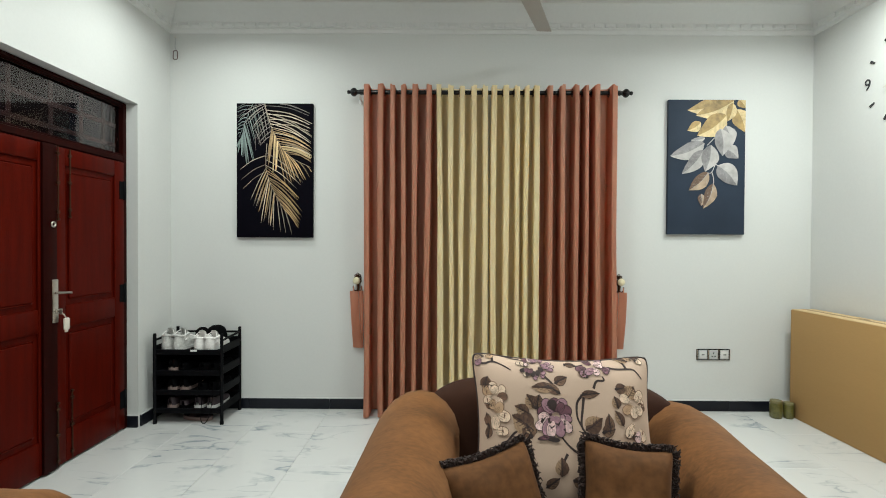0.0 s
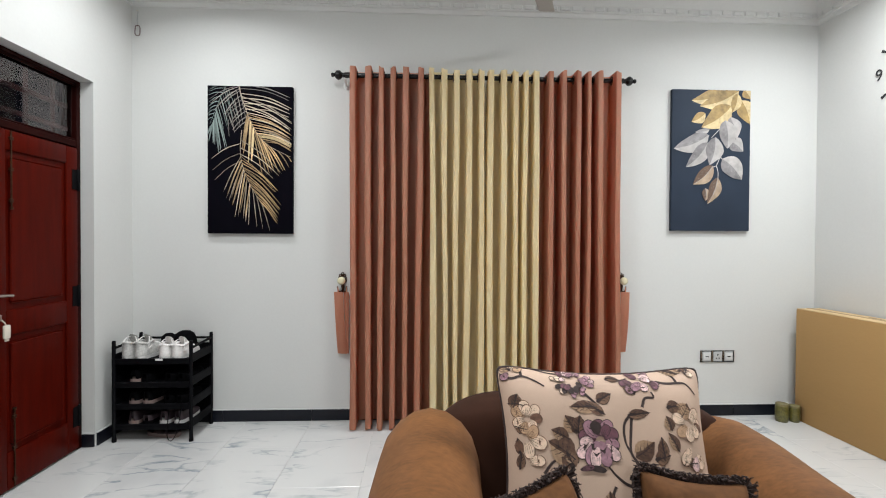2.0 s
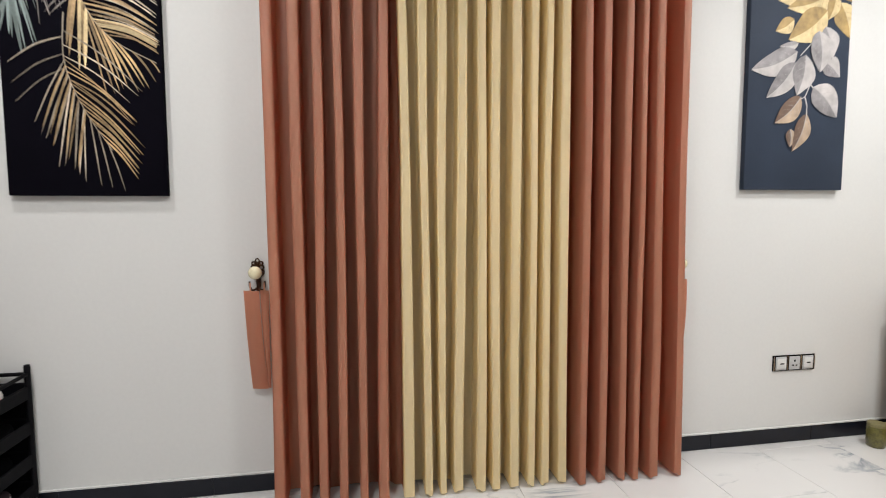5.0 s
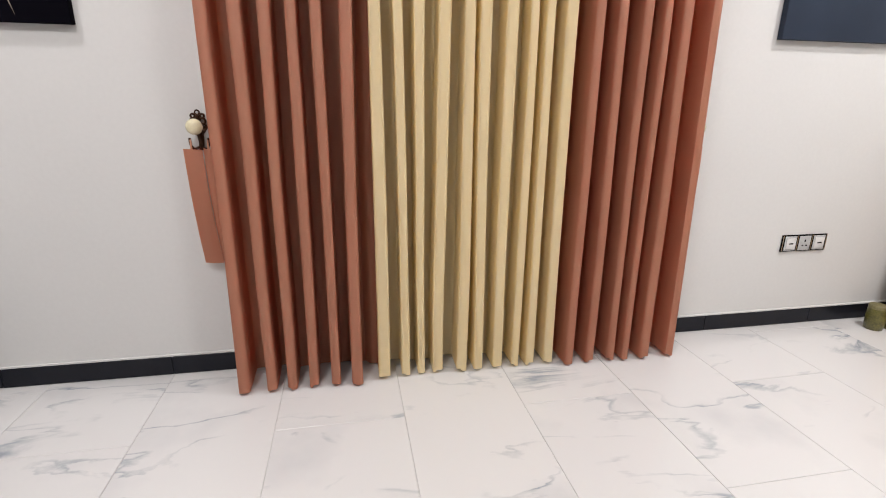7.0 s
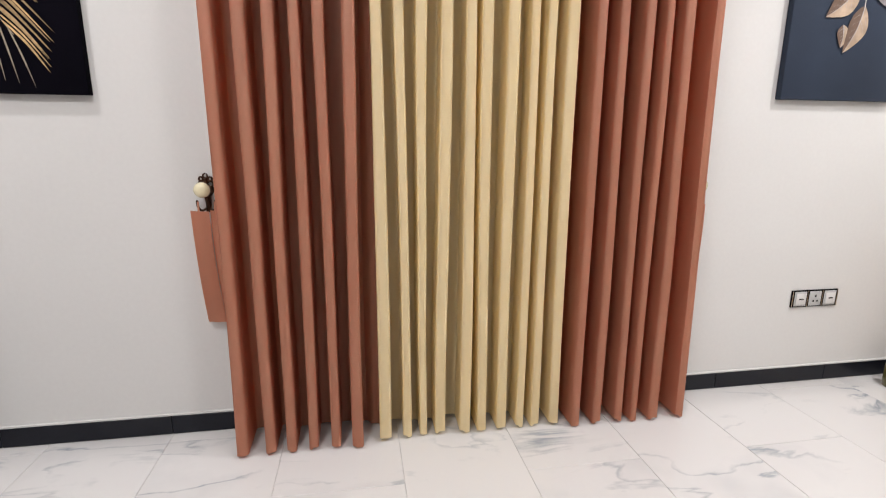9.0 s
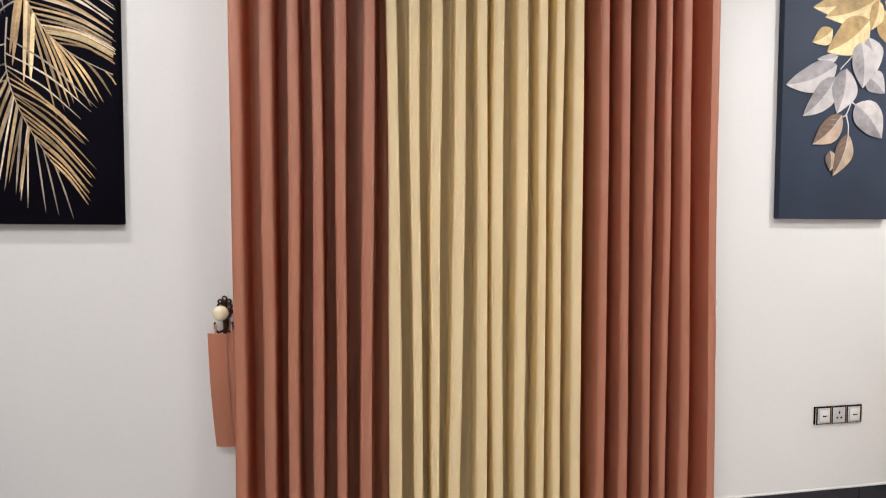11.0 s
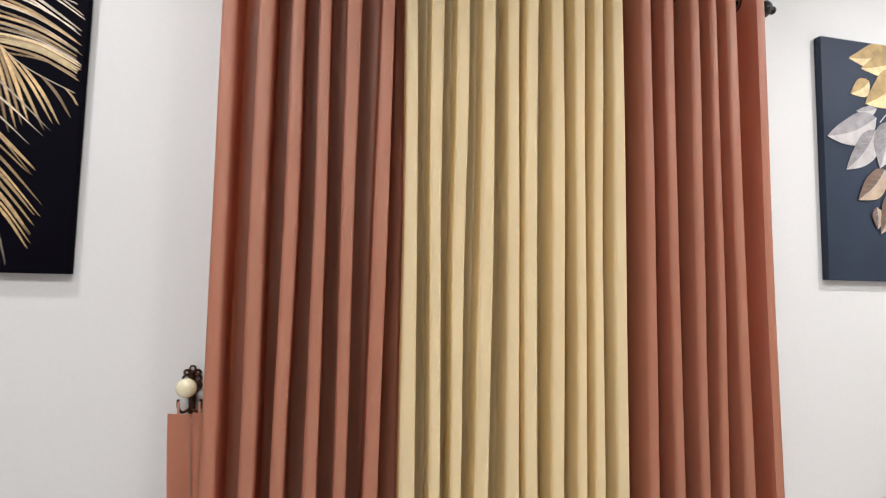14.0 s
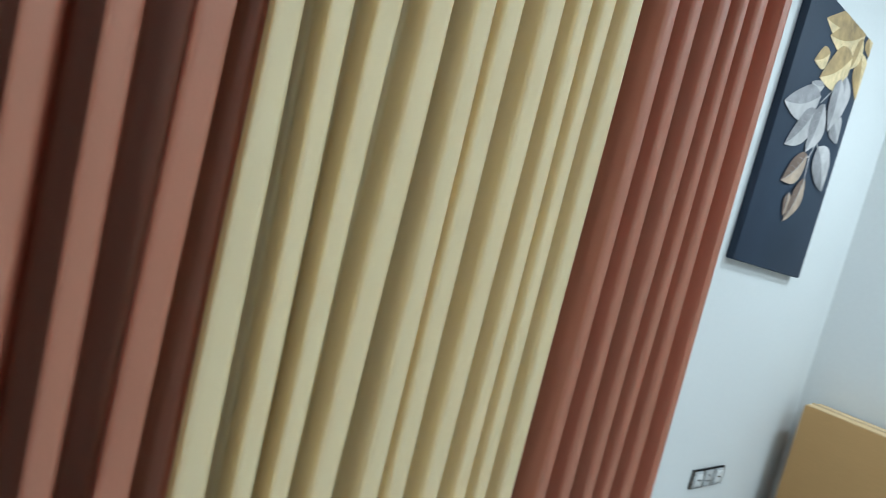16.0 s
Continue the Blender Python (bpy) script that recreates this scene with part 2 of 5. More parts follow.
def cornice(name, a, b, inward):
    bm = bmesh.new()
    rings = [[bm.verts.new((p[0] + inward[0] * d, p[1] + inward[1] * d, z)) for d, z in CORNICE] for p in (a, b)]
    for i in range(len(CORNICE) - 1):
        bm.faces.new((rings[0][i], rings[0][i + 1], rings[1][i + 1], rings[1][i]))
    n = int((Vector(b) - Vector(a)).length / 0.086)
    for i in range(n):
        p = Vector(a).lerp(Vector(b), (i + 0.5) / n)
        q = p + Vector(inward) * 0.040
        lo, hi = [min(p[k], q[k]) for k in (0, 1)], [max(p[k], q[k]) for k in (0, 1)]
        k = 0 if inward[0] == 0 else 1
        lo[k] -= 0.035
        hi[k] += 0.035
        box(bm, (*lo, 2.968), (*hi, 2.998), 0.004, 1)
    return tagged(part(name, bm, CEILW, smooth=25), "white plaster cornice with small blocks", "cornice", kind="structure")


cornice("cornice_north", (XL, YB), (XR, YB), (0, -1))
cornice("cornice_west", (XL, YF), (XL, YB), (1, 0))
cornice("cornice_east", (XR, YF), (XR, YB), (-1, 0))

# black skirting in lengths
def skirting(name, a, b, inward, piece):
    ob = tagged(new(name), "glossy black tile skirting along the wall", "skirting", kind="structure")
    a, b = Vector(a), Vector(b)
    n = max(1, round((b - a).length / piece))
    for i in range(n):
        p, q = a.lerp(b, i / n), a.lerp(b, (i + 1) / n)
        d = (q - p).normalized() * 0.001
        p, q = p + d, q - d
        r = q + Vector(inward) * 0.012
        part("skirting_tile", boxed((min(p.x, r.x), min(p.y, r.y), 0.002), (max(p.x, r.x), max(p.y, r.y), 0.082), 0.002, 1), SKIRT, ob)
    bm = bmesh.new()
    r = b + Vector(inward) * 0.009
    box(bm, (min(a.x, r.x), min(a.y, r.y), 0.0822), (max(a.x, r.x), max(a.y, r.y), 0.089))
    part("plaster_edge", bm, WHITE, ob, "white plaster bead over the skirting", smooth=0)
    return ob


skirting("baseboard_north", (XL, YB), (XR, YB), (0, -1), 0.60)
skirting("baseboard_west", (XL, DOOR_Y1 + 0.013), (XL, YB - 0.013), (1, 0), 0.6)
skirting("baseboard_reveal", (XL - 0.075, DOOR_Y1), (XL, DOOR_Y1), (0, -1), 0.6)
skirting("baseboard_east", (XR, YF), (XR, YB - 0.013), (-1, 0), 0.60)

# ---- curtains ----
ROD_Y, ROD_Z = 3.695, 2.445
FOLD_TOP = [-0.571, -0.464, -0.380, -0.294, -0.212, -0.107, -0.030, 0.059, 0.141, 0.235, 0.323, 0.379, 0.476, 0.565, 0.633, 0.703, 0.797, 0.885, 0.988, 1.059, 1.135, 1.270]
FOLD_LOW = [-0.566, -0.456, -0.379, -0.295, -0.214, -0.128, -0.010, 0.076, 0.141, 0.214, 0.322, 0.386, 0.480, 0.562, 0.620, 0.714, 0.788, 0.884, 0.990, 1.054, 1.140, 1.275]


def cloth_point(f, ph, z, first, last):
    """A point of a pleated cloth: the fold fronts drift between their top and bottom places."""
    w = min(1.0, max(0.0, z / 2.48))
    ease = w * w * (3 - 2 * w)
    at = lambda k: -0.13 + (0.13 + FOLD_LOW[k] + (FOLD_TOP[k] - FOLD_LOW[k]) * ease) * (0.985 if 6 <= k <= 15 else 1.0) + 0.004 * math.sin(2.1 * z + 1.9 * k)
    x0, fold, run = at(f), (f if ph <= 0.5 or f in (first, last) else f + 1), f + ph
    if ph >= 0:
        x1 = at(f + 1) if f < last else x0 + 0.075
    else:
        x1 = x0
        x0 = at(f - 1) if f > first else x1 - 0.075
        ph += 1
    c = math.cos(2 * math.pi * ph)
    cream = 6 <= fold <= 15
    g = 0.86 * math.tanh(4.6 * (c - (0.02 if cream else 0.14))) + 0.14 * c
    amp = (0.053 + 0.012 * (1 - w) if cream else 0.076 + 0.018 * (1 - w)) + 0.005 * math.sin(1.3 * run + 0.4) * (1 - 0.5 * w)
    slim = 0.035 if cream else 0.05 if fold < 11 else 0.085
    x = x0 + (x1 - x0) * (ph + 0.11 * math.sin(4 * math.pi * ph) - slim * math.sin(2 * math.pi * ph))
    yc = ROD_Y - 0.022 + 0.004 * math.sin(0.9 * run)
    x += 0.004 * noise.noise(Vector((run * 0.9, 0.3, z * 1.6)))
    return Vector((x, min(yc - amp * g - 0.01 * (1 - w), YB - 0.007), z))


def even_steps(n):
    """Shares of one fold's width that lie evenly along the cloth."""
    fine = [k / 600 for k in range(601)]
    prof = [math.tanh(8.0 * (math.cos(2 * math.pi * p) + 0.02)) * 0.075 for p in fine]
    run = [0.0]
    for k in range(600):
        run.append(run[-1] + math.hypot(0.088 / 600, prof[k + 1] - prof[k]))
    return [float(np.interp(run[-1] * k / n, run, fine)) for k in range(n + 1)]


FOLD_STEPS = 72
PHASE = even_steps(FOLD_STEPS)


def cloth(first, last, lo_end, hi_end, panel):
    """One dyed length of a panel, from the floor to its top hem."""
    steps = FOLD_STEPS
    cols = []
    upto = lambda share: max(k for k in range(steps) if PHASE[k] <= share)
    cols += [(first, PHASE[-1 - k] - 1) for k in range(upto(lo_end), 0, -1)]
    for f in range(first, last):
        cols += [(f, PHASE[k]) for k in range(steps)]
    cols += [(last, PHASE[k]) for k in range(0, upto(hi_end) + 1)]
    bm = bmesh.new()
    nz = 36
    grid = []
    for j in range(nz + 1):
        row = []
        for f, ph in cols:
            q = cloth_point(f, ph, 1.0, *panel)
            front = (ROD_Y - q.y) / 0.07
            top = 2.481 - 0.004 * max(-1.0, min(1.0, front))
            z = 0.014 + 0.006 * math.sin(2.3 * f) + (top - 0.014) * j / nz
            p = cloth_point(f, ph, z, *panel)
            p.z = z
            row.append(bm.verts.new(p))
        grid.append(row)
    for a, b in zip(grid, grid[1:]):
        for i in range(len(cols) - 1):
            bm.faces.new((a[i], a[i + 1], b[i + 1], b[i]))
    bmesh.ops.solidify(bm, geom=bm.faces[:], thickness=0.0025)
    return bm


def curtain(label, panel, lengths):
    c = thing("curtain", (0, 0, 0), label, "curtain", "curtain panels")
    for mat, a, b, lo, hi, word in lengths:
        part("cloth", cloth(a, b, lo, hi, panel), mat, c, word, smooth=60)
    for f in range(panel[0], panel[1]):
        for ph in (0.25, 0.75):
            p = cloth_point(f, ph, ROD_Z, *panel)
            q = cloth_point(f, ph + 0.02, ROD_Z, *panel) - cloth_point(f, ph - 0.02, ROD_Z, *panel)
            m = Matrix.Translation((p.x, ROD_Y, ROD_Z)) @ Vector((0, 0, 1)).rotation_difference(Vector((1, 0, 0)) if abs(q.y) > abs(q.x) else Vector((1, -0.6, 0)).normalized()).to_matrix().to_4x4()
            bm = bmesh.new()
            sheet(bm, lambda u, v: m @ Vector(((0.026 + 0.006 * math.cos(2 * math.pi * v)) * math.cos(2 * math.pi * u), (0.026 + 0.006 * math.cos(2 * math.pi * v)) * math.sin(2 * math.pi * u), 0.004 * math.sin(2 * math.pi * v))), 16, 6, True, True)
            part("grommet", bm, BRASS, c, "dark bronze ring")
    return c


curtain("brown and cream pleated cloth curtain hung on the rod", (0, 10), [(BROWN, 0, 5, 0.5, 0.75, "reddish brown cloth"), (CREAM, 6, 10, 0.25, 0.36, "cream cloth")])
curtain("cream and brown pleated cloth curtain hung on the rod", (11, 21), [(CREAM, 11, 15, 0.36, 0.25, "cream cloth"), (BROWN, 16, 21, 0.75, 0.5, "reddish brown cloth")])

rod = thing("curtain_rod", (0.35, ROD_Y, ROD_Z), "black lacquered curtain rod with turned ends", "curtain rod")
along = pose(0, 0, 0, 0, 90, 0)
part("bar", lathe(bmesh.new(), [(0.016, -1.0), (0.016, 1.0)], 20, along), BLACKMETAL, rod)
FINIAL = [(0.016, 0.0), (0.02, 0.004), (0.02, 0.05), (0.015, 0.055), (0.011, 0.062), (0.018, 0.07), (0.03, 0.082), (0.033, 0.094), (0.03, 0.106), (0.018, 0.118), (0.010, 0.122), (0.014, 0.128), (0.016, 0.135), (0.012, 0.143), (0.0, 0.146)]
for s in (1, -1):
    part("finial", lathe(bmesh.new(), FINIAL, 20, pose(s * 0.935, 0, 0, 0, 90 * s, 0)), BLACKMETAL, rod)
for x in (-0.985, 0.97):
    bm = bmesh.new()
    tube(bm, curve([(x, 0.1, -0.045), (x, 0.06, -0.05), (x, 0.01, -0.03), (x, 0.0, -0.017)], 10), 0.008)
    lathe(bm, [(0.026, 0.0), (0.026, 0.006), (0.018, 0.012), (0.0, 0.013)], 16, pose(x, 0.104, -0.045, 90, 0, 0))
    part("bracket", bm, WHITEPLASTIC, rod, "white wall bracket")


# ---- curtain tie-backs ----
def tieback(x, side, label):
    k = thing("wall_hook", (x, YB, 1.0), "bronze scrolled hook with round ivory knob on the wall", "knob", "curtain knobs")
    bm = bmesh.new()
    lathe(bm, [(0.022, 0.0), (0.020, 0.008), (0.012, 0.012), (0.010, 0.05), (0.014, 0.055), (0.0, 0.056)], 14, pose(0, 0, 0, 90, 0, 0))
    tube(bm, curve([(0, -0.01, -0.075), (0.004, -0.012, -0.04), (0, -0.012, 0), (0, -0.012, 0.05)], 12), [0.012 - 0.004 * abs(i - 6) / 6 for i in range(13)])
    for s in (-1, 1):
        tube(bm, curve([(0, -0.012, -0.06), (s * 0.02, -0.02, -0.07), (s * 0.031, -0.026, -0.055), (s * 0.032, -0.028, -0.03)], 12), 0.0045)
        for r, z in ((0.014, 0.03), (0.010, 0.048), (0.016, 0.008)):
            sheet(bm, lambda u, v: Vector((s * (0.016 + (r * 0.7 + 0.004 * math.cos(6.283 * v)) * math.cos(6.283 * u)), -0.012 + 0.004 * math.sin(6.283 * v), z + (r * 0.7 + 0.004 * math.cos(6.283 * v)) * math.sin(6.283 * u))), 12, 5, True, True)
    sheet(bm, lambda u, v: Vector(((0.008 + 0.003 * math.cos(6.283 * v)) * math.cos(6.283 * u), -0.012 + 0.003 * math.sin(6.283 * v), 0.06 + (0.008 + 0.003 * math.cos(6.283 * v)) * math.sin(6.283 * u))), 12, 5, True, True)
    part("hook", bm, BRASS, k, "bronze scrolled hook")
    part("ball", lathe(bmesh.new(), [(0.0, 0.05), (0.014, 0.051), (0.026, 0.06), (0.029, 0.069), (0.027, 0.078), (0.018, 0.087), (0.008, 0.0895), (0.0, 0.09)], 20, pose(0, 0, 0.012, 90, 0, 0)), IVORY, k, "polished ivory ball")
    b = thing("tieback_band", (x, YB, 0.93), label, "curtain tie", "curtain ties")
    for q, (off, tone) in enumerate(((-0.024, 0.008), (0.030, 0))):
        bm = bmesh.new()

        def fn(u, v, off=off, tone=tone, q=q):
            lean = side * 0.028 * v * (1.0 if q == 0 else 0.4)
            half = 0.033 - 0.001 * math.sin(4 * v)
            if q:
                half = 0.019 * (1 - 0.65 * v)
            return Vector((side * off + lean + (u - 0.5) * 2 * half, -0.03 - tone - 0.018 * math.sin(math.pi * v) - 0.004 * math.cos(4 * (u - 0.5)), -0.44 * v - 0.004 * (u - 0.5)))
        sheet(bm, fn, 6, 18)
        bmesh.ops.solidify(bm, geom=bm.faces[:], thickness=0.006)
        part("strap", bm, BROWN, b)
    for s in (-1, 1):
        part("loop", tube(bmesh.new(), curve([(s * 0.03, -0.03, -0.01), (s * 0.029, -0.03, 0.02), (s * 0.031, -0.028, 0.035)], 6), 0.004, 6), BROWN, b)


tieback(-0.662, 1, "brown cloth curtain tie hung folded from the hook")
tieback(1.372, -1, "brown cloth curtain tie hung beside the curtain edge")


# ---- entrance door ----
DX = -2.205
door = thing("door_1", (DX, 2.72, 0), "closed red varnished double door with glass transom", "door", kind="structure")
bm = bmesh.new()
y0, y1 = DOOR_Y0 - 2.72 + 0.003, DOOR_Y1 - 2.72 - 0.003
for a, b in (((y0, 0.0), (y0 + 0.05, DOOR_Z - 0.003)), ((y1 - 0.035, 0.0), (y1, DOOR_Z - 0.003)), ((y0 + 0.05, 2.238), (y1 - 0.035, DOOR_Z - 0.003)), ((y0 + 0.05, 1.855), (y1 - 0.035, 1.895))):
    box(bm, (-0.085, a[0], a[1]), (0.0, b[0], b[1]), 0.004, 1)
part("frame", bm, WOODDARK, door, "dark red wooden frame")


def leaf(name, a, b):
    o = boxed((-0.045, a, 0.008), (-0.008, b, 1.85), 0.003, 1)
    ob = part(name, o, WOOD, door, "red varnished door leaf")
    st = 0.095
    for lo, hi, n in (((a, 0.012), (a + st, 1.848), "stile"), ((b - st, 0.012), (b, 1.848), "stile"), ((a + st, 0.012), (b - st, 0.2), "rail"), ((a + st, 1.745), (b - st, 1.848), "rail"), ((a + st, 0.80), (b - st, 0.93), "rail")):
        part(n, boxed((-0.0078, *lo), (0.006, *hi), 0.006, 2), WOOD, ob)
    for z0, z1 in ((0.205, 0.795), (0.935, 1.74)):
        bm = boxed((-0.0078, a + st + 0.03, z0 + 0.03), (0.003, b - st - 0.03, z1 - 0.03), 0.010, 1)
        part("panel", bm, WOOD, ob)
    return ob


leaf_a = leaf("leaf", 0.002, y1 - 0.037)
leaf_b = leaf("leaf", y0 + 0.052, -0.003)
part("meeting_strip", boxed((0.0062, -0.085, 0.012), (0.024, 0.012, 1.848), 0.005, 2), WOODDARK, leaf_b, "dark overlapping meeting strip")
bm = boxed((0.0242, -0.03, 0.845), (0.029, 0.012, 1.09), 0.002, 2)
lock = part("lock_plate", bm, STEEL, leaf_b, "brushed steel lock plate")
bm = bmesh.new()
tube(bm, curve([(0.03, -0.008, 1.015), (0.06, -0.008, 1.015), (0.068, 0.0, 1.015), (0.068, 0.04, 1.012), (0.066, 0.06, 1.010)], 12), 0.0075)
tube(bm, [(0.068, -0.008, 1.015), (0.068, -0.06, 1.018)], 0.0065)
part("lever", bm, STEEL, leaf_b, "steel lever")
bm = lathe(bmesh.new(), [(0.013, 0.029), (0.013, 0.04), (0.006, 0.042), (0.006, 0.055), (0.0, 0.055)], 14, pose(0, -0.008, 0.91, 0, 90, 0))
box(bm, (0.05, -0.011, 0.895), (0.066, -0.005, 0.925), 0.002, 1)
part("key", bm, STEEL, leaf_b, "steel key in the lock")
keys = bmesh.new()
tube(keys, curve([(0.06, -0.006, 0.90), (0.062, 0.012, 0.885), (0.06, 0.025, 0.87)], 8), 0.003, 6)
box(keys, (0.052, 0.012, 0.80), (0.066, 0.05, 0.868), 0.006, 2)
box(keys, (0.046, 0.03, 0.785), (0.052, 0.056, 0.85), 0.002, 1)
tagged(part("key_fob", keys, surface("key_fob_plastic", (0.70, 0.64, 0.55), 0.5), leaf_b), "pale key fob hanging from the key")
bm = bmesh.new()
sheet(bm, lambda u, v: Vector((0.032 + 0.004 * math.sin(6.283 * v), -0.024 + (0.013 + 0.005 * math.cos(6.283 * v)) * math.cos(6.283 * u), 1.40 + (0.013 + 0.005 * math.cos(6.283 * v)) * math.sin(6.283 * u))), 16, 6, True, True)
part("peephole", bm, STEEL, leaf_b, "steel ring round the spyhole")
for y, za, zb, to in ((0.012, 1.43, 1.845, leaf_b), (0.125, 1.45, 1.845, leaf_a), (0.005, 0.02, 0.385, leaf_b), (0.135, 0.02, 0.42, leaf_a)):
    bm = bmesh.new()
    x = 0.030 if to is leaf_b else 0.012
    tube(bm, [(x, y, za), (x, y, zb)], 0.004, 8)
    lathe(bm, [(0.009, -0.006), (0.009, 0.006)], 10, pose(x, y, za if zb > 1 else zb, 0, 0, 0))
    for k in (0.1, 0.5, 0.9):
        box(bm, (x - 0.007, y - 0.011, za + (zb - za) * k - 0.008), (x + 0.006, y + 0.011, za + (zb - za) * k + 0.008), 0.002, 1)
    part("bolt", bm, BRASS, to, "tarnished brass door bolt")
for z in (0.215, 0.95, 1.655):
    bm = lathe(bmesh.new(), [(0.009, z - 0.065), (0.011, z - 0.062), (0.011, z + 0.062), (0.009, z + 0.065)], 12, Matrix.Translation((0.008, y1 - 0.037, 0)))
    box(bm, (0.0065, y1 - 0.09, z - 0.06), (0.009, y1 - 0.042, z + 0.06))
    part("hinge", bm, PLASTICBLACK, leaf_a, "black steel hinge")
glass = bpy.data.materials.new("transom_glass")
glass.use_nodes = True
gb = glass.node_tree.nodes["Principled BSDF"]
gb.inputs["Base Color"].default_value, gb.inputs["Roughness"].default_value, gb.inputs["Transmission Weight"].default_value, gb.inputs["IOR"].default_value = (0.55, 0.42, 0.42, 1), 0.05, 1.0, 1.5
pane = part("pane", boxed((-0.035, y0 + 0.052, 1.897), (-0.030, y1 - 0.037, 2.236)), glass, door, "dark glass transom pane", smooth=0)
bm = bmesh.new()
tube(bm, [(-0.012, y0 + 0.052, 1.902), (-0.012, y1 - 0.037, 1.902)], 0.006, 6)
tube(bm, [(-0.012, y0 + 0.052, 2.231), (-0.012, y1 - 0.037, 2.231)], 0.006, 6)
part("glazing_bead", bm, WOODDARK, door)
GREYBAR = surface("grey_painted_bar", (0.12, 0.07, 0.07), 0.6)
for z in (1.965, 2.10):
    part("bar", boxed((-0.062, y0 + 0.052, z - 0.014), (-0.052, y1 - 0.037, z + 0.014), 0.002, 1), GREYBAR, door, "grey security bar behind the glass")
for y in (0.08, 0.32, 0.52, -0.2, -0.45):
    part("bar", boxed((-0.074, y - 0.012, 1.897), (-0.0625, y + 0.012, 2.236), 0.002, 1), GREYBAR, door, "grey security bar behind the glass")
# the dark porch beyond the transom
bm = bmesh.new()
sheet(bm, lambda u, v: Vector((XL - T - 0.9, 1.2 + 3 * u, 3.2 * v)), 1, 1)
tagged(part("porch_backdrop", bm, surface("night_porch", (0.03, 0.012, 0.014), 0.9), smooth=0), "dark porch outside the door at night", "backdrop", kind="structure")

# ---- armchair and sofa ----
def rolled(x0, x1, y0, y1, z0, z1, r_end, axis="y", power=3.0):
    """A padded roll: box-like below with a full round top, ends rounded by r_end."""
    bm = bmesh.new()
    cx, half = (x0 + x1) / 2, (x1 - x0) / 2
    rad = half
    n = 28

    def sec(k):
        # the outline of the cross-section from one foot over the top to the other
        s = k / n
        straight = z1 - rad - z0
        total = 2 * straight + math.pi * rad
        d = s * total
        if d < straight:
            return -half, z0 + d
        if d < straight + math.pi * rad:
            a = (d - straight) / rad
            return -half * math.cos(a), z1 - rad + rad * math.sin(a)
        return half, z1 - rad - (d - straight - math.pi * rad)

    ys = [y0 + r_end * (1 - math.cos(a * math.pi / 16)) for a in range(8)] + [y0 + r_end + (y1 - y0 - 2 * r_end) * k / 14 for k in range(15)] + [y1 - r_end * (1 - math.cos(a * math.pi / 16)) for a in range(7, -1, -1)]
    rings = []
    for y in ys:
        e = min(1.0, (y - y0) / r_end, (y1 - y) / r_end)
        s = math.sqrt(max(0.0, 1 - (1 - e) ** 2)) if e < 1 else 1.0
        f = 0.72 + 0.28 * s
        ring = []
        for k in range(n + 1):
            a, z = sec(k)
            wob = 0.004 * noise.noise(Vector((a * 6, y * 5, z * 6)))
            ring.append(bm.verts.new((cx + a * f + wob, y, z0 + (z - z0) * (0.9 + 0.1 * s) * (1 - 0.045 * (y1 - y)) + wob)))
        rings.append(ring)
    for a, b in zip(rings, rings[1:]):
        for k in range(n):
            bm.faces.new((a[k], a[k + 1], b[k + 1], b[k]))
    bm.faces.new(rings[0])
    bm.faces.new(rings[-1])
    if axis == "x":
        for v in bm.verts:
            v.co = Vector((v.co.y, v.co.x, v.co.z))
    return bm


chair = thing("armchair", (0.415, 1.5, 0), "brown velvet armchair with thick rolled arms", "armchair", turn=-3.5)
part("arm", rolled(-0.670, -0.358, -0.62, 0.41, 0.05, 0.748, 0.20), VELVET, chair)
part("arm", rolled(0.305, 0.615, -0.62, 0.45, 0.05, 0.712, 0.17), VELVET, chair)


def back_point(u, v):
    x = -0.485 + 0.94 * u
    e = abs(2 * u - 1)
    top = 0.762 - 0.07 * e ** 6
    a = v * 2 * math.pi
    c, s = math.cos(a), math.sin(a)
    half = 0.115 * (1 - 0.55 * e ** 6)
    zc, hh = (0.1 + top) / 2, (top - 0.1) / 2
    yy = 0.375 + half * math.copysign(abs(c) ** 0.55, c)
    zz = zc + hh * math.copysign(abs(s) ** 0.35, s)
    return Vector((x, yy + 0.10 * (zz - 0.4) - 0.05 * e ** 3, zz))


# backrest and seat take the darkened velvet, standing in for shade inside the chair
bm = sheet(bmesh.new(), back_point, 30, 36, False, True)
part("backrest", bm, VELVETSHADED, chair, "brown velvet backrest with a curved top, shade in its colour")
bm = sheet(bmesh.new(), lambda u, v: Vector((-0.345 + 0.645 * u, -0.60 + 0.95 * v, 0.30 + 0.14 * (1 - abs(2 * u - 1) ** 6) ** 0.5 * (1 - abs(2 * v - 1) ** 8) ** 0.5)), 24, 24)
part("seat_cushion", bm, VELVETSHADED, chair, "brown velvet seat cushion, shade in its colour")
part("base", boxed((-0.355, -0.58, 0.05), (0.30, 0.45, 0.30), 0.02, 2), VELVET, chair)
for x in (-0.52, 0.46):
    for y in (-0.5, 0.4):
        part("foot", lathe(bmesh.new(), [(0.022, 0.0), (0.03, 0.06)], 12, Matrix.Translation((x, y, 0))), BLACKMETAL, chair)

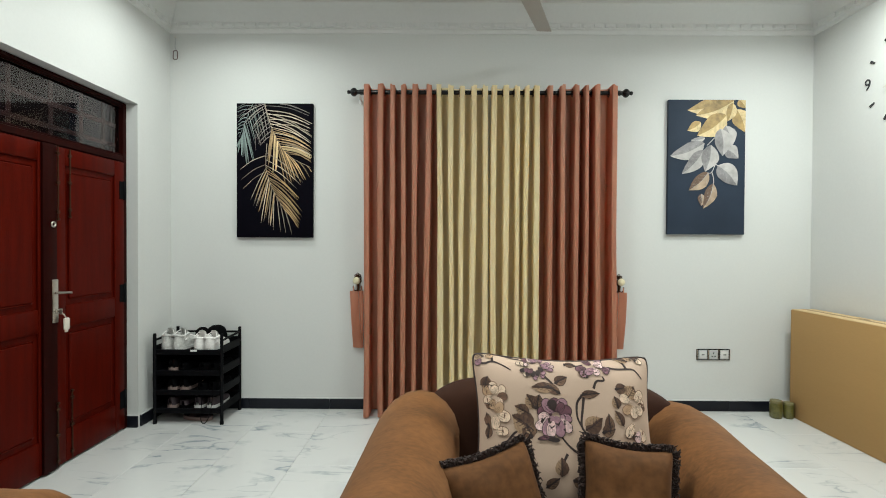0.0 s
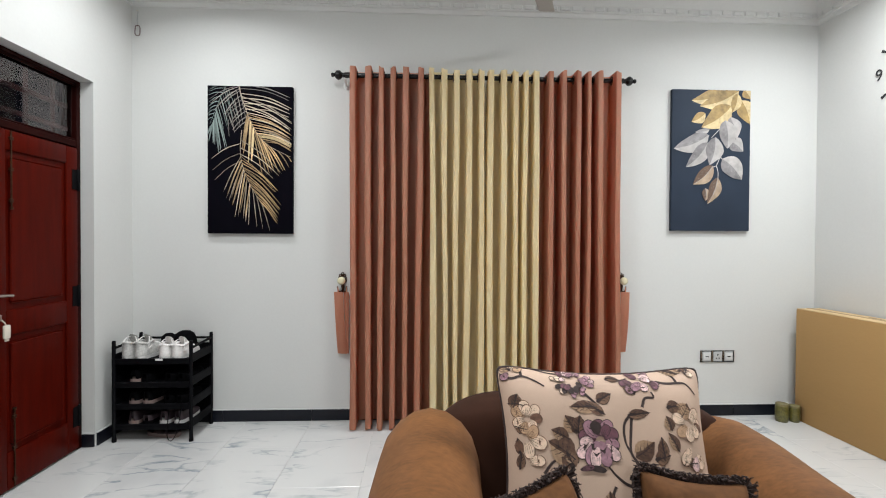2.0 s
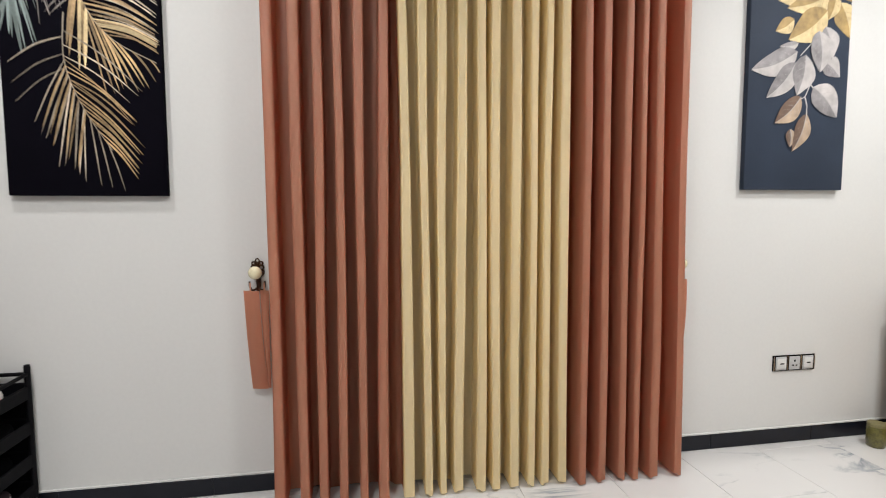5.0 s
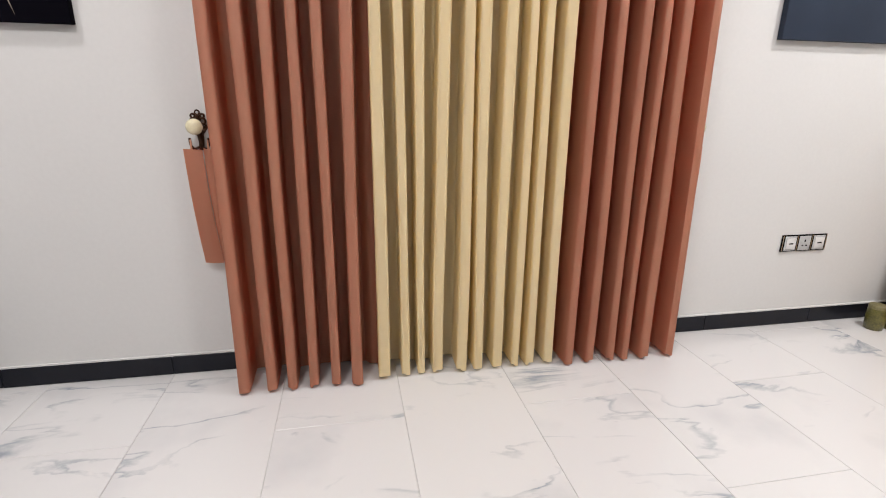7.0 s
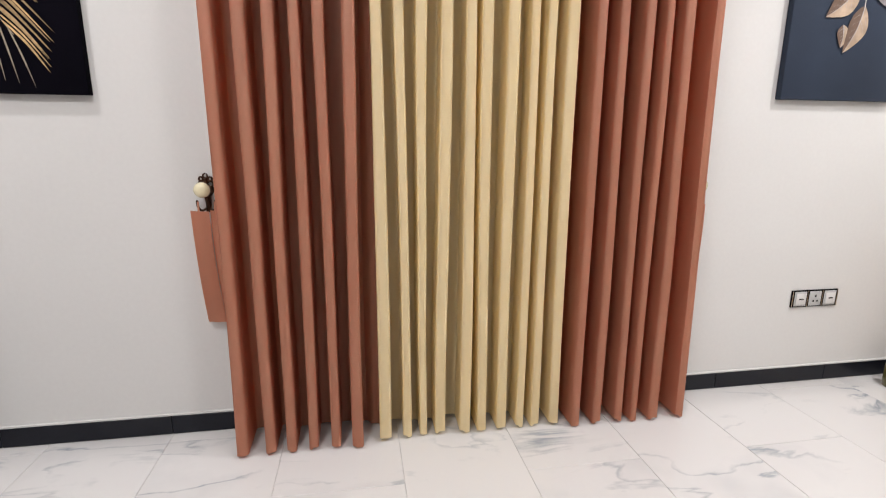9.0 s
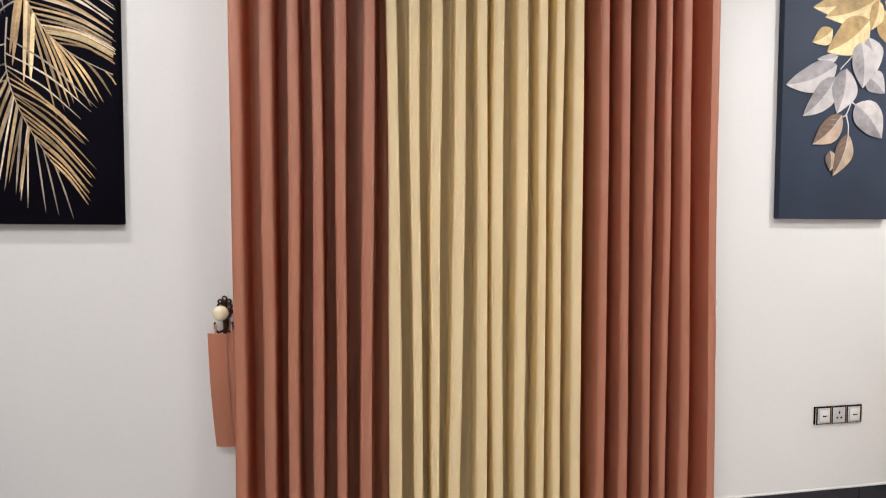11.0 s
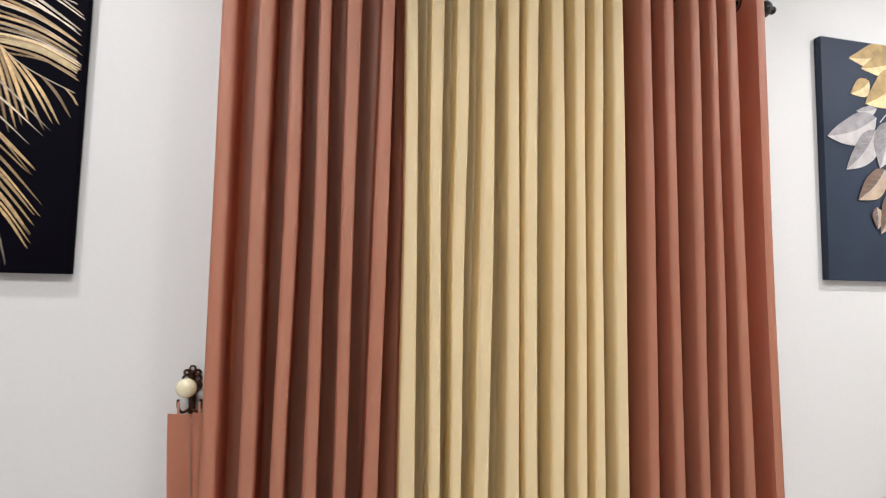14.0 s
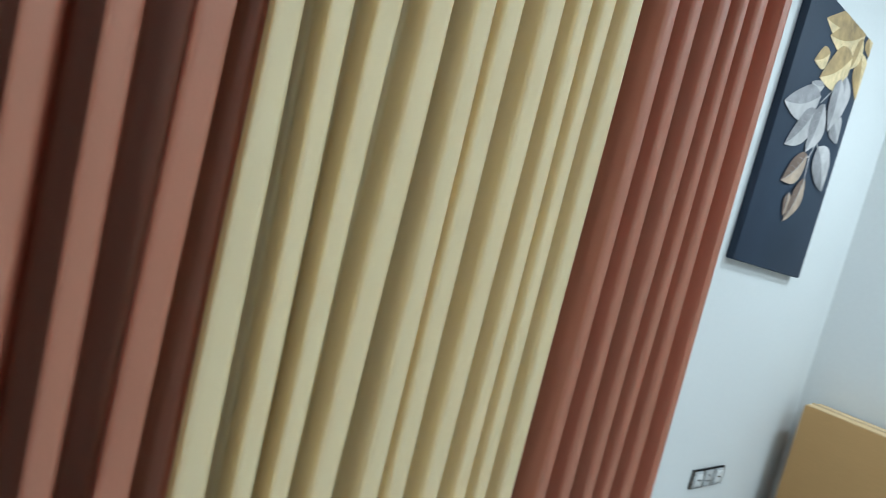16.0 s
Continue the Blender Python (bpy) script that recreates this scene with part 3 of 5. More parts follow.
sofa = thing("sofa", (-1.42, 0.2, 0), "brown velvet sofa with a thick rolled arm", "sofa")
part("arm", rolled(0.74, 1.12, -0.5, 0.46, 0.05, 0.685, 0.07, "x"), VELVET, sofa)
part("arm", rolled(-1.30, -0.96, -0.5, 0.47, 0.05, 0.625, 0.10, "x"), VELVET, sofa)
part("base", boxed((-0.48, -0.95, 0.05), (0.42, 0.715, 0.30), 0.03, 2), VELVET, sofa)
bm = sheet(bmesh.new(), lambda u, v: Vector((-0.28 + 0.72 * u, -0.95 + 1.665 * v, 0.30 + 0.14 * (1 - abs(2 * u - 1) ** 6) ** 0.5 * (1 - abs(2 * v - 1) ** 10) ** 0.5)), 20, 30)
part("seat_cushion", bm, VELVET, sofa)
part("backrest", boxed((-0.53, -0.95, 0.10), (-0.30, 0.715, 0.80), 0.08, 4), VELVET, sofa)


# ---- cushions ----
def pillow_point(u, v, w, h, t, side):
    """u, v from -1 to 1 over the cushion; side -1 is the face, 1 the back."""
    pinch = 1 - 0.095 * (1 - v * v) * abs(u) ** 3
    pinch2 = 1 - 0.11 * (1 - u * u) * abs(v) ** 3
    d = ((1 - u ** 4) * (1 - v ** 4)) ** 0.55
    crease = 0.006 * noise.noise(Vector((u * 3, v * 3, side))) * d
    soft_u, soft_v = 1 - 0.04 * v ** 12, 1 - 0.045 * u ** 12
    return Vector((w / 2 * u * pinch * soft_u, side * t / 2 * d + crease, h / 2 * v * pinch2 * soft_v))


def pillow(w, h, t):
    bm = bmesh.new()
    for side in (-1, 1):
        sheet(bm, lambda a, b: pillow_point(math.sin((a - 0.5) * math.pi), math.sin((b - 0.5) * math.pi), w, h, t, side), 28, 28)
    bmesh.ops.remove_doubles(bm, verts=bm.verts[:], dist=0.0005)
    return bm


PW, PH, PT = 0.625, 0.53, 0.17
LINEN = surface("cream_printed_linen", (0.52, 0.37, 0.28), 0.8, vary=0.1, scale=5, grain=0.5, grain_scale=420)
PRINT = {
    "purple": surface("purple_print", (0.11, 0.045, 0.06), 0.8, vary=0.35, scale=50, rand=0.45),
    "pink": surface("pale_mauve_print", (0.58, 0.40, 0.385), 0.8, vary=0.4, scale=60, rand=0.3),
    "brown": surface("brown_print", (0.12, 0.06, 0.038), 0.8, vary=0.45, scale=60, rand=0.4),
    "tan": surface("tan_print", (0.38, 0.24, 0.145), 0.8, vary=0.3, scale=60, rand=0.3),
    "olive": surface("olive_brown_print", (0.19, 0.105, 0.065), 0.8, vary=0.5, scale=70, rand=0.4),
    "dark": surface("dark_branch_print", (0.035, 0.02, 0.018), 0.8, vary=0.3, scale=60),
}
cushion = thing("floral_cushion", (0.416, 1.585, 0.665), "cream cushion printed with purple flowers, propped on the armchair", "cushion")
cushion.matrix_world = pose(0.416, 1.585, 0.672, -21, 1.0, 0)
part("cover", pillow(PW, PH, PT), LINEN, cushion, "cream linen cover")
bm = bmesh.new()
edge = [pillow_point(math.sin(a), 1, PW, PH, PT, -1) for a in np.linspace(-1.57, 1.57, 24)] + [pillow_point(1, -math.sin(a), PW, PH, PT, -1) for a in np.linspace(-1.57, 1.57, 24)] + [pillow_point(-math.sin(a), -1, PW, PH, PT, -1) for a in np.linspace(-1.57, 1.57, 24)] + [pillow_point(-1, math.sin(a), PW, PH, PT, -1) for a in np.linspace(-1.57, 1.57, 24)]
part("piping", tube(bm, edge, 0.0045, 6), PRINT["dark"], cushion, "dark brown piping round the edge")


def on_face(px, py, lift=0.001):
    """The place of the print at (px, py) of the pattern sheet on the cushion's face."""
    u, v = max(-0.985, min(0.985, (px - 506) / 445)), max(-0.985, min(0.985, (462 - py) / 372))
    p = pillow_point(u, v, PW, PH, PT, -1)
    q = pillow_point(u + 0.01, v, PW, PH, PT, -1) - p
    r = pillow_point(u, v + 0.01, PW, PH, PT, -1) - p
    n = q.cross(r).normalized()
    return p + n * lift if n.y < 0 else p - n * lift


def blade(bm, base, tip, width, lift, skew=0.0):
    """A pointed leaf of print from base to tip."""
    b, t = Vector(base), Vector(tip)
    d = t - b
    s = Vector((-d.y, d.x)).normalized()
    mid = [bm.verts.new(on_face(*(b + d * f), lift)) for f in (0.0, 0.3, 0.6, 1.0)]
    for sgn in (-1, 1):
        rim = [bm.verts.new(on_face(*(b + d * f + s * sgn * width * k + s * skew * width * 0.3), lift)) for f, k in ((0.22, 0.38), (0.42, 0.5), (0.68, 0.36))]
        bm.faces.new((mid[0], rim[0], mid[1]))
        bm.faces.new((mid[1], rim[0], rim[1]))
        bm.faces.new((mid[1], rim[1], mid[2]))
        bm.faces.new((mid[2], rim[1], rim[2]))
        bm.faces.new((mid[2], rim[2], mid[3]))


def strand(bm, pts, width, lift):
    line = curve([(x, y, 0) for x, y in pts], 5 * (len(pts) - 1))
    prev = None
    for i, p in enumerate(line):
        d = (line[min(i + 1, len(line) - 1)] - line[max(i - 1, 0)]).normalized()
        w = width * (1 - 0.5 * i / len(line)) / 2
        a, b = bm.verts.new(on_face(p.x - d.y * w, p.y + d.x * w, lift)), bm.verts.new(on_face(p.x + d.y * w, p.y - d.x * w, lift))
        if prev:
            bm.faces.new((prev[0], a, b, prev[1]))
        prev = (a, b)


rng = random.Random(5)
BRANCHES = [((60, 120), (110, 145), (155, 135), (200, 150), (245, 178)), ((155, 135), (150, 100), (125, 75)), ((42, 175), (46, 120), (72, 84), (130, 72)), ((165, 88), (210, 92), (265, 106), (330, 110)),
            ((395, 195), (440, 245), (465, 290)), ((632, 262), (650, 225), (685, 222), (680, 198)), ((582, 300), (572, 360), (562, 430), (590, 480), (590, 540)), ((575, 295), (548, 330), (545, 390), (560, 430)),
            ((590, 540), (545, 545), (500, 515), (470, 480)), ((715, 150), (760, 160), (810, 160), (850, 165), (890, 210)), ((810, 160), (800, 125), (770, 95)), ((770, 95), (840, 88), (892, 112)), ((215, 505), (245, 470), (270, 455)), ((490, 548), (470, 585), (462, 630)), ((505, 132), (560, 140), (600, 128))]
for line in BRANCHES:
    bm = bmesh.new()
    strand(bm, line, 13, 0.0009)
    part("printed_branch", bm, PRINT["dark"], cushion, "dark printed branch", smooth=0)
LEAVES = {
    "brown": [((450, 240), (508, 206), 34), ((470, 290), (395, 240), 28), ((330, 485), (308, 420), 46), ((570, 292), (656, 284), 26), ((690, 455), (690, 378), 30), ((655, 455), (714, 440), 34), ((105, 262), (125, 213), 40), ((735, 262), (796, 256), 34), ((770, 475), (802, 438), 26), ((390, 690), (448, 650), 30), ((510, 655), (582, 682), 34),
              ((120, 440), (108, 380), 24), ((112, 490), (126, 432), 26), ((105, 335), (152, 348), 28), ((510, 126), (562, 136), 24), ((608, 208), (578, 150), 36), ((840, 470), (790, 470), 24), ((60, 150), (36, 110), 24), ((870, 120), (905, 92), 24), ((355, 360), (372, 298), 38)],
    "tan": [((440, 264), (342, 262), 34), ((350, 358), (316, 298), 40), ((338, 452), (246, 392), 66), ((322, 382), (258, 350), 36), ((580, 445), (656, 396), 50), ((795, 300), (832, 250), 52), ((740, 350), (726, 298), 32), ((758, 425), (724, 362), 30), ((458, 640), (462, 566), 40), ((145, 258), (84, 246), 34), ((110, 110), (60, 84), 32), ((830, 118), (770, 92), 26)],
}


def petal(bm, centre, angle, length, width, lift):
    """A rounded petal of print that starts near centre."""
    c, d = Vector(centre), Vector((math.cos(angle), math.sin(angle)))
    s = Vector((-d.y, d.x))
    mid = bm.verts.new(on_face(*(c + d * length * 0.55), lift))
    rim = []
    for k in range(12):
        a = 2 * math.pi * k / 12
        wide = width / 2 * (0.75 + 0.35 * (1 + math.cos(a)) / 2) * (1 + 0.07 * math.sin(3 * a + angle * 5))
        rim.append(bm.verts.new(on_face(*(c + d * length * (0.55 + 0.47 * math.cos(a)) + s * wide * math.sin(a)), lift)))
    for k in range(12):
        bm.faces.new((mid, rim[k], rim[(k + 1) % 12]))
    return bm


for tone, items in LEAVES.items():
    for i, (b, t, w) in enumerate(items):
        b, t, w = Vector(b), Vector(t), w * 1.3
        d = t - b
        s = Vector((-d.y, d.x)).normalized()
        bm = bmesh.new()
        blade(bm, b - d * 0.05, t + d * 0.07, w * 1.12, 0.0010 + 0.00003 * i, 0.3)
        leaf_ = part("printed_leaf", bm, PRINT["dark" if tone == "brown" else "brown"], cushion, "dark-edged printed leaf", smooth=0)
        for sg, m in ((-1, tone), (1, "brown" if tone == "tan" else "olive")):
            bm = bmesh.new()
            blade(bm, b + d * 0.02 + s * sg * w * 0.22, t - d * 0.02 + s * sg * w * 0.08, w * 0.52, 0.0020 + 0.00003 * i, sg)
            part("leaf_half", bm, PRINT[m], leaf_, smooth=0)
        bm = bmesh.new()
        strand(bm, [b - d * 0.05, b + d * 0.5 + s * w * 0.05, t], 4.5, 0.0029 + 0.00003 * i)
        for f in (0.25, 0.45, 0.65):
            for sg in (-1, 1):
                strand(bm, [b + d * f, b + d * (f + 0.10) + s * sg * w * 0.20, b + d * (f + 0.2) + s * sg * w * 0.34], 2.6, 0.0029 + 0.00003 * i)
        part("leaf_vein", bm, PRINT["dark"], leaf_, smooth=0)
PRINT["mauve"] = surface("mauve_print", (0.26, 0.14, 0.17), 0.8, vary=0.4, scale=70, rand=0.35)
PRINT["cream"] = surface("pale_cream_print", (0.63, 0.47, 0.35), 0.8, vary=0.25, scale=60, rand=0.2)


def bloom(petals, rim, start):
    """Petals painted one over another, each with a fine dark edge and streaks: (x, y, degrees, length, width, tone)."""
    for k, (x, y, deg, ln, wd, tone) in enumerate(petals):
        a, lift = math.radians(deg), start + 0.00009 * k
        edge_bm = bmesh.new()
        petal(edge_bm, (x, y), a, ln + 3, wd + 5, lift)
        fill = part("printed_petal", petal(bmesh.new(), (x, y), a, ln, wd, lift + 0.00003), PRINT[tone], cushion, tone + " printed petal", smooth=0)
        d, q = Vector((math.cos(a), math.sin(a))), Vector((-math.sin(a), math.cos(a)))
        for side in (-0.45, -0.15, 0.2, 0.5):
            reach = ln * rng.uniform(0.55, 0.85)
            p = Vector((x, y))
            strand(edge_bm, [p + d * ln * 0.12 + q * side * wd * 0.2, p + d * reach * 0.55 + q * side * wd * 0.52, p + d * reach + q * side * wd * 0.6], 1.8, lift + 0.00006)
        part("petal_edge", edge_bm, PRINT[rim], fill, "fine dark outline and streaks", smooth=0)


bloom([(435, 385, -165, 74, 50, "purple"), (440, 380, -130, 78, 54, "mauve"), (445, 378, -95, 66, 52, "purple"), (450, 380, -60, 74, 54, "mauve"), (455, 385, -25, 66, 52, "purple"), (455, 395, 10, 62, 46, "mauve"), (440, 370, -110, 52, 40, "dark"), (450, 375, -55, 50, 38, "purple"),
       (420, 385, 165, 56, 44, "pink"), (415, 395, 140, 78, 46, "pink"), (460, 395, 50, 78, 44, "pink"), (438, 380, 115, 104, 56, "mauve"), (442, 380, 75, 100, 54, "mauve"), (430, 400, 100, 84, 46, "pink"), (385, 480, 10, 70, 20, "dark"), (350, 490, -10, 60, 18, "purple")], "dark", 0.0026)
ring = []
for k in range(30):
    a, far = 2.4 * k, 58 * math.sqrt(1 - k / 31)
    x = 362 + far * math.cos(a)
    ring.append((x, 152 + 0.75 * far * math.sin(a), math.degrees(a) + rng.uniform(-40, 40), rng.uniform(26, 40), rng.uniform(18, 26), "cream" if x < 325 and k % 3 else ("pink", "mauve", "purple", "mauve", "dark")[k % 5]))
bloom(ring, "dark", 0.0024)
bloom([(615, 150, 170, 56, 34, "purple"), (615, 150, 120, 60, 40, "mauve"), (640, 140, -120, 52, 36, "purple"), (670, 130, -60, 52, 34, "mauve"), (650, 150, 80, 46, 36, "pink"), (680, 150, 30, 46, 36, "mauve"), (650, 150, 140, 62, 36, "mauve"), (690, 140, 70, 50, 30, "purple"), (645, 138, -20, 52, 34, "pink"), (650, 132, 20, 44, 26, "pink")], "dark", 0.0024)
bloom([(150, 300, -150, 62, 44, "tan"), (155, 300, -100, 60, 46, "cream"), (165, 300, -40, 56, 46, "cream"), (165, 305, 5, 54, 36, "brown"), (150, 310, 160, 56, 44, "cream"), (155, 315, 110, 50, 42, "tan"), (165, 310, 60, 44, 40, "cream"), (150, 300, -70, 44, 40, "cream"), (160, 380, 20, 74, 54, "cream"), (150, 385, 80, 66, 50, "cream"), (150, 380, -40, 60, 46, "tan"), (135, 395, 150, 40, 32, "brown"), (150, 460, 0, 70, 40, "cream")], "brown", 0.0024)
bloom([(815, 320, -160, 66, 44, "cream"), (820, 315, -100, 58, 46, "tan"), (830, 318, -45, 64, 46, "cream"), (840, 325, 0, 46, 36, "cream"), (850, 320, 40, 50, 30, "brown"), (820, 335, 150, 64, 44, "tan"), (825, 335, 95, 56, 46, "cream"), (835, 330, 55, 54, 42, "cream"), (820, 410, 130, 80, 44, "cream"), (840, 430, 60, 66, 44, "cream"), (845, 440, 110, 60, 40, "pink")], "brown", 0.0024)
bloom([(110, 110, -150, 50, 34, "tan"), (115, 108, -80, 40, 34, "cream"), (115, 112, -20, 44, 32, "tan"), (105, 120, 140, 40, 30, "mauve"), (860, 115, -140, 50, 30, "tan"), (865, 112, -60, 40, 30, "brown"), (868, 120, 0, 38, 30, "cream")], "dark", 0.0024)

FRINGE = surface("dark_fringe", (0.035, 0.019, 0.016), 0.8, vary=0.5, scale=120, rand=0.6)


def fringed(m, label, w=0.35, h=0.34, t=0.14):
    c = thing("fringed_cushion", (0, 0, 0), label, "cushion", "fringed cushions")
    c.matrix_world = m
    part("cover", pillow(w, h, t), VELVETMID, c, "brown velvet cover")
    bm = bmesh.new()
    g = random.Random(9)
    for k in range(1700):
        s = g.uniform(-1, 1)
        e = k % 4
        u, v = [(s, 1), (1, s), (s, -1), (-1, s)][e]
        p = pillow_point(u, v, w, h, t, -1)
        out = Vector([(0, 0, 1), (1, 0, 0), (0, 0, -1), (-1, 0, 0)][e])
        side = Vector((1, 0, 0)) if e % 2 == 0 else Vector((0, 0, 1))
        tip = p + out * g.uniform(0.002, 0.022) + side * g.uniform(-0.02, 0.02) + Vector((0, g.uniform(-0.02, 0.02), 0))
        midp = p.lerp(tip, 0.5) + out * g.uniform(0.003, 0.012) + Vector((0, g.uniform(-0.01, 0.01), 0))
        tube(bm, [p - out * 0.004, midp, tip], [0.0022, 0.0026, 0.0012], 4)
    part("fringe", bm, FRINGE, c, "dark curled fringe")
    return c


fringed(pose(0.170, 1.345, 0.545, -24, -8, 24), "small brown velvet cushion with dark fringe on the armchair", 0.30, 0.31)
fringed(pose(0.540, 1.345, 0.575, -24, 3, -14), "small brown velvet cushion with dark fringe beside another cushion", 0.255, 0.30, 0.15)


# ---- pictures on the wall ----
def canvas(name, x0, x1, z0, z1, mat, label):
    o = thing(name, ((x0 + x1) / 2, YB, (z0 + z1) / 2), label, "painting", "canvas pictures")
    part("canvas", boxed(((x0 - x1) / 2, -0.032, (z0 - z1) / 2), ((x1 - x0) / 2, -0.001, (z1 - z0) / 2), 0.003, 2), mat, o, "stretched canvas")
    return o


def painted_leaf(bms, base, tip, width, y, w, h):
    """A full oval leaf in two halves, light and shaded, with a midrib and side veins."""
    b, d = Vector((base[0] * w, -base[1] * h)), Vector(((tip[0] - base[0]) * w, -(tip[1] - base[1]) * h))
    fs = [k / 14 for k in range(15)]
    ks = [0.66 * math.sin(math.pi * f ** 0.78) ** 0.92 * (1 + 0.04 * math.sin(9 * f + 40 * base[0])) for f in fs]
    ks[0] = ks[-1] = 0.0
    s = Vector((-d.y, d.x)).normalized()
    clip = lambda p, q=0.0: (min(max(p.x, 0.002), w - 0.002) - w / 2, y - q, h / 2 + max(min(p.y, -0.002), 0.002 - h))
    bend = s * d.length * 0.07
    spine = lambda f: b + d * f + bend * math.sin(math.pi * f)
    for half, bm in zip((-1, 1), bms):
        a = [bm.verts.new(clip(spine(f))) for f in fs]
        c = [bm.verts.new(clip(spine(f) + s * half * width * k)) for f, k in zip(fs, ks)]
        bm.faces.new((a[0], c[1], a[1]))
        for i in range(1, 13):
            bm.faces.new((a[i], c[i], c[i + 1], a[i + 1]))
        bm.faces.new((a[13], c[13], a[14]))
    bm = bms[2]
    q = 0.00012
    for i in range(14):
        e0, e1 = s * 0.0022 * (1 - 0.8 * fs[i]), s * 0.0022 * (1 - 0.8 * fs[i + 1])
        bm.faces.new([bm.verts.new(clip(p, q)) for p in (spine(fs[i]) - e0, spine(fs[i]) + e0, spine(fs[i + 1]) + e1, spine(fs[i + 1]) - e1)])
    for i in range(2, 11, 2):
        for half in (-1, 1):
            e = d.normalized() * 0.0007
            p0, p1 = spine(fs[i]), spine(fs[i + 3]) + s * half * width * ks[i + 3] * 0.86
            pm = p0.lerp(p1, 0.55) - d * 0.02
            bm.faces.new([bm.verts.new(clip(p, q)) for p in (p0 - e, p0 + e, pm + e, pm - e)])
            bm.faces.new([bm.verts.new(clip(p, q)) for p in (pm - e, pm + e, p1)])


GOLD = surface("gold_leaf_paint", (0.66, 0.51, 0.27), 0.45, vary=0.45, scale=9, grain_scale=28, rand=0.2)
GOLDDARK = surface("shaded_gold_paint", (0.36, 0.24, 0.09), 0.5, vary=0.6, scale=9, grain_scale=28, rand=0.2)
GOLDVEIN = surface("dark_gold_vein_paint", (0.36, 0.24, 0.09), 0.5, vary=0.3, scale=18)
SILVER = surface("silver_leaf_paint", (0.46, 0.43, 0.42), 0.5, vary=0.3, scale=9, grain_scale=28, rand=0.15)
SILVERDARK = surface("shaded_silver_paint", (0.25, 0.235, 0.24), 0.5, vary=0.5, scale=9, grain_scale=28, rand=0.15)
SILVERVEIN = surface("pale_silver_vein_paint", (0.40, 0.375, 0.365), 0.5, vary=0.2, scale=18)
BRONZE = surface("bronze_leaf_paint", (0.46, 0.34, 0.24), 0.5, vary=0.4, scale=9, grain_scale=28, rand=0.2)
BRONZEDARK = surface("shaded_bronze_paint", (0.15, 0.09, 0.06), 0.5, vary=0.4, scale=9, grain_scale=28, rand=0.2)
LX0, LX1, LZ0, LZ1 = 1.737, 2.330, 1.383, 2.421
leafpic = canvas("leaf_painting", LX0, LX1, LZ0, LZ1, CANVASBLUE, "slate blue canvas with gold and silver leaves on the wall")
LW, LH = LX1 - LX0, LZ1 - LZ0
GROUPS = [
    ("gold", GOLD, GOLDDARK, GOLDVEIN, [((0.711, 0.004), (0.242, 0.079), 0.093), ((0.907, -0.001), (0.997, 0.062), 0.061), ((0.847, 0.004), (0.347, 0.117), 0.103), ((0.875, 0.071), (0.992, 0.241), 0.110), ((0.828, 0.025), (0.762, 0.16), 0.061), ((0.417, 0.168), (0.241, 0.23), 0.061), ((0.747, 0.114), (0.371, 0.267), 0.125)]),
    ("silver", SILVER, SILVERDARK, SILVERVEIN, [((0.472, 0.283), (0.287, 0.301), 0.035), ((0.729, 0.358), (0.908, 0.435), 0.082), ((0.466, 0.323), (0.02, 0.42), 0.102), ((0.458, 0.375), (0.176, 0.551), 0.086), ((0.551, 0.336), (0.476, 0.535), 0.102), ((0.738, 0.193), (0.811, 0.353), 0.082), ((0.672, 0.216), (0.7, 0.418), 0.102), ((0.641, 0.488), (0.893, 0.636), 0.116)]),
    ("bronze", BRONZE, BRONZEDARK, SILVERVEIN, [((0.428, 0.699), (0.429, 0.789), 0.047), ((0.519, 0.54), (0.265, 0.673), 0.082), ((0.584, 0.622), (0.453, 0.809), 0.071)]),
]
k = 0
for tone, ma, mb, mv, leaves in GROUPS:
    for b, t, wd in leaves:
        halves = bmesh.new(), bmesh.new(), bmesh.new()
        painted_leaf(halves, b, t, wd, -0.0335 - 0.0003 * k, LW, LH)
        part("painted_leaf", halves[0], mb, leafpic, "shaded " + tone + " half of a leaf", smooth=0)
        lit = part("painted_leaf", halves[1], ma, leafpic, tone + " painted leaf", smooth=0)
        part("leaf_vein", halves[2], mv, lit, "fine painted veins", smooth=0)
        k += 1


def painted_line(bm, pts, w0, w1, y, w, h, n=14):
    line = curve([(x * w - w / 2, y, h / 2 - z * h) for x, z in pts], n)
    prev = None
    for i, p in enumerate(line):
        d = (line[min(i + 1, n)] - line[max(i - 1, 0)]).normalized()
        q = Vector((-d.z, 0, d.x)) * (w0 + (w1 - w0) * i / n) / 2
        p = Vector((min(max(p.x, 0.003 - w / 2), w / 2 - 0.003), p.y, min(max(p.z, 0.003 - h / 2), h / 2 - 0.003)))
        a, b = bm.verts.new(p + q), bm.verts.new(p - q)
        if prev:
            bm.faces.new((prev[0], a, b, prev[1]))
        prev = (a, b)


bm = bmesh.new()
painted_line(bm, [(0.729, 0.185), (0.64, 0.256), (0.502, 0.339)], 0.007, 0.005, -0.0332, LW, LH)
painted_line(bm, [(0.608, 0.374), (0.618, 0.433), (0.61, 0.477), (0.567, 0.537), (0.517, 0.547)], 0.007, 0.005, -0.0332, LW, LH)
painted_line(bm, [(0.61, 0.477), (0.632, 0.484), (0.65, 0.494)], 0.007, 0.005, -0.0332, LW, LH)
painted_line(bm, [(0.567, 0.537), (0.59, 0.581), (0.591, 0.622)], 0.007, 0.005, -0.0332, LW, LH)
part("painted_stem", bm, SILVER, leafpic, "pale painted stem", smooth=0)

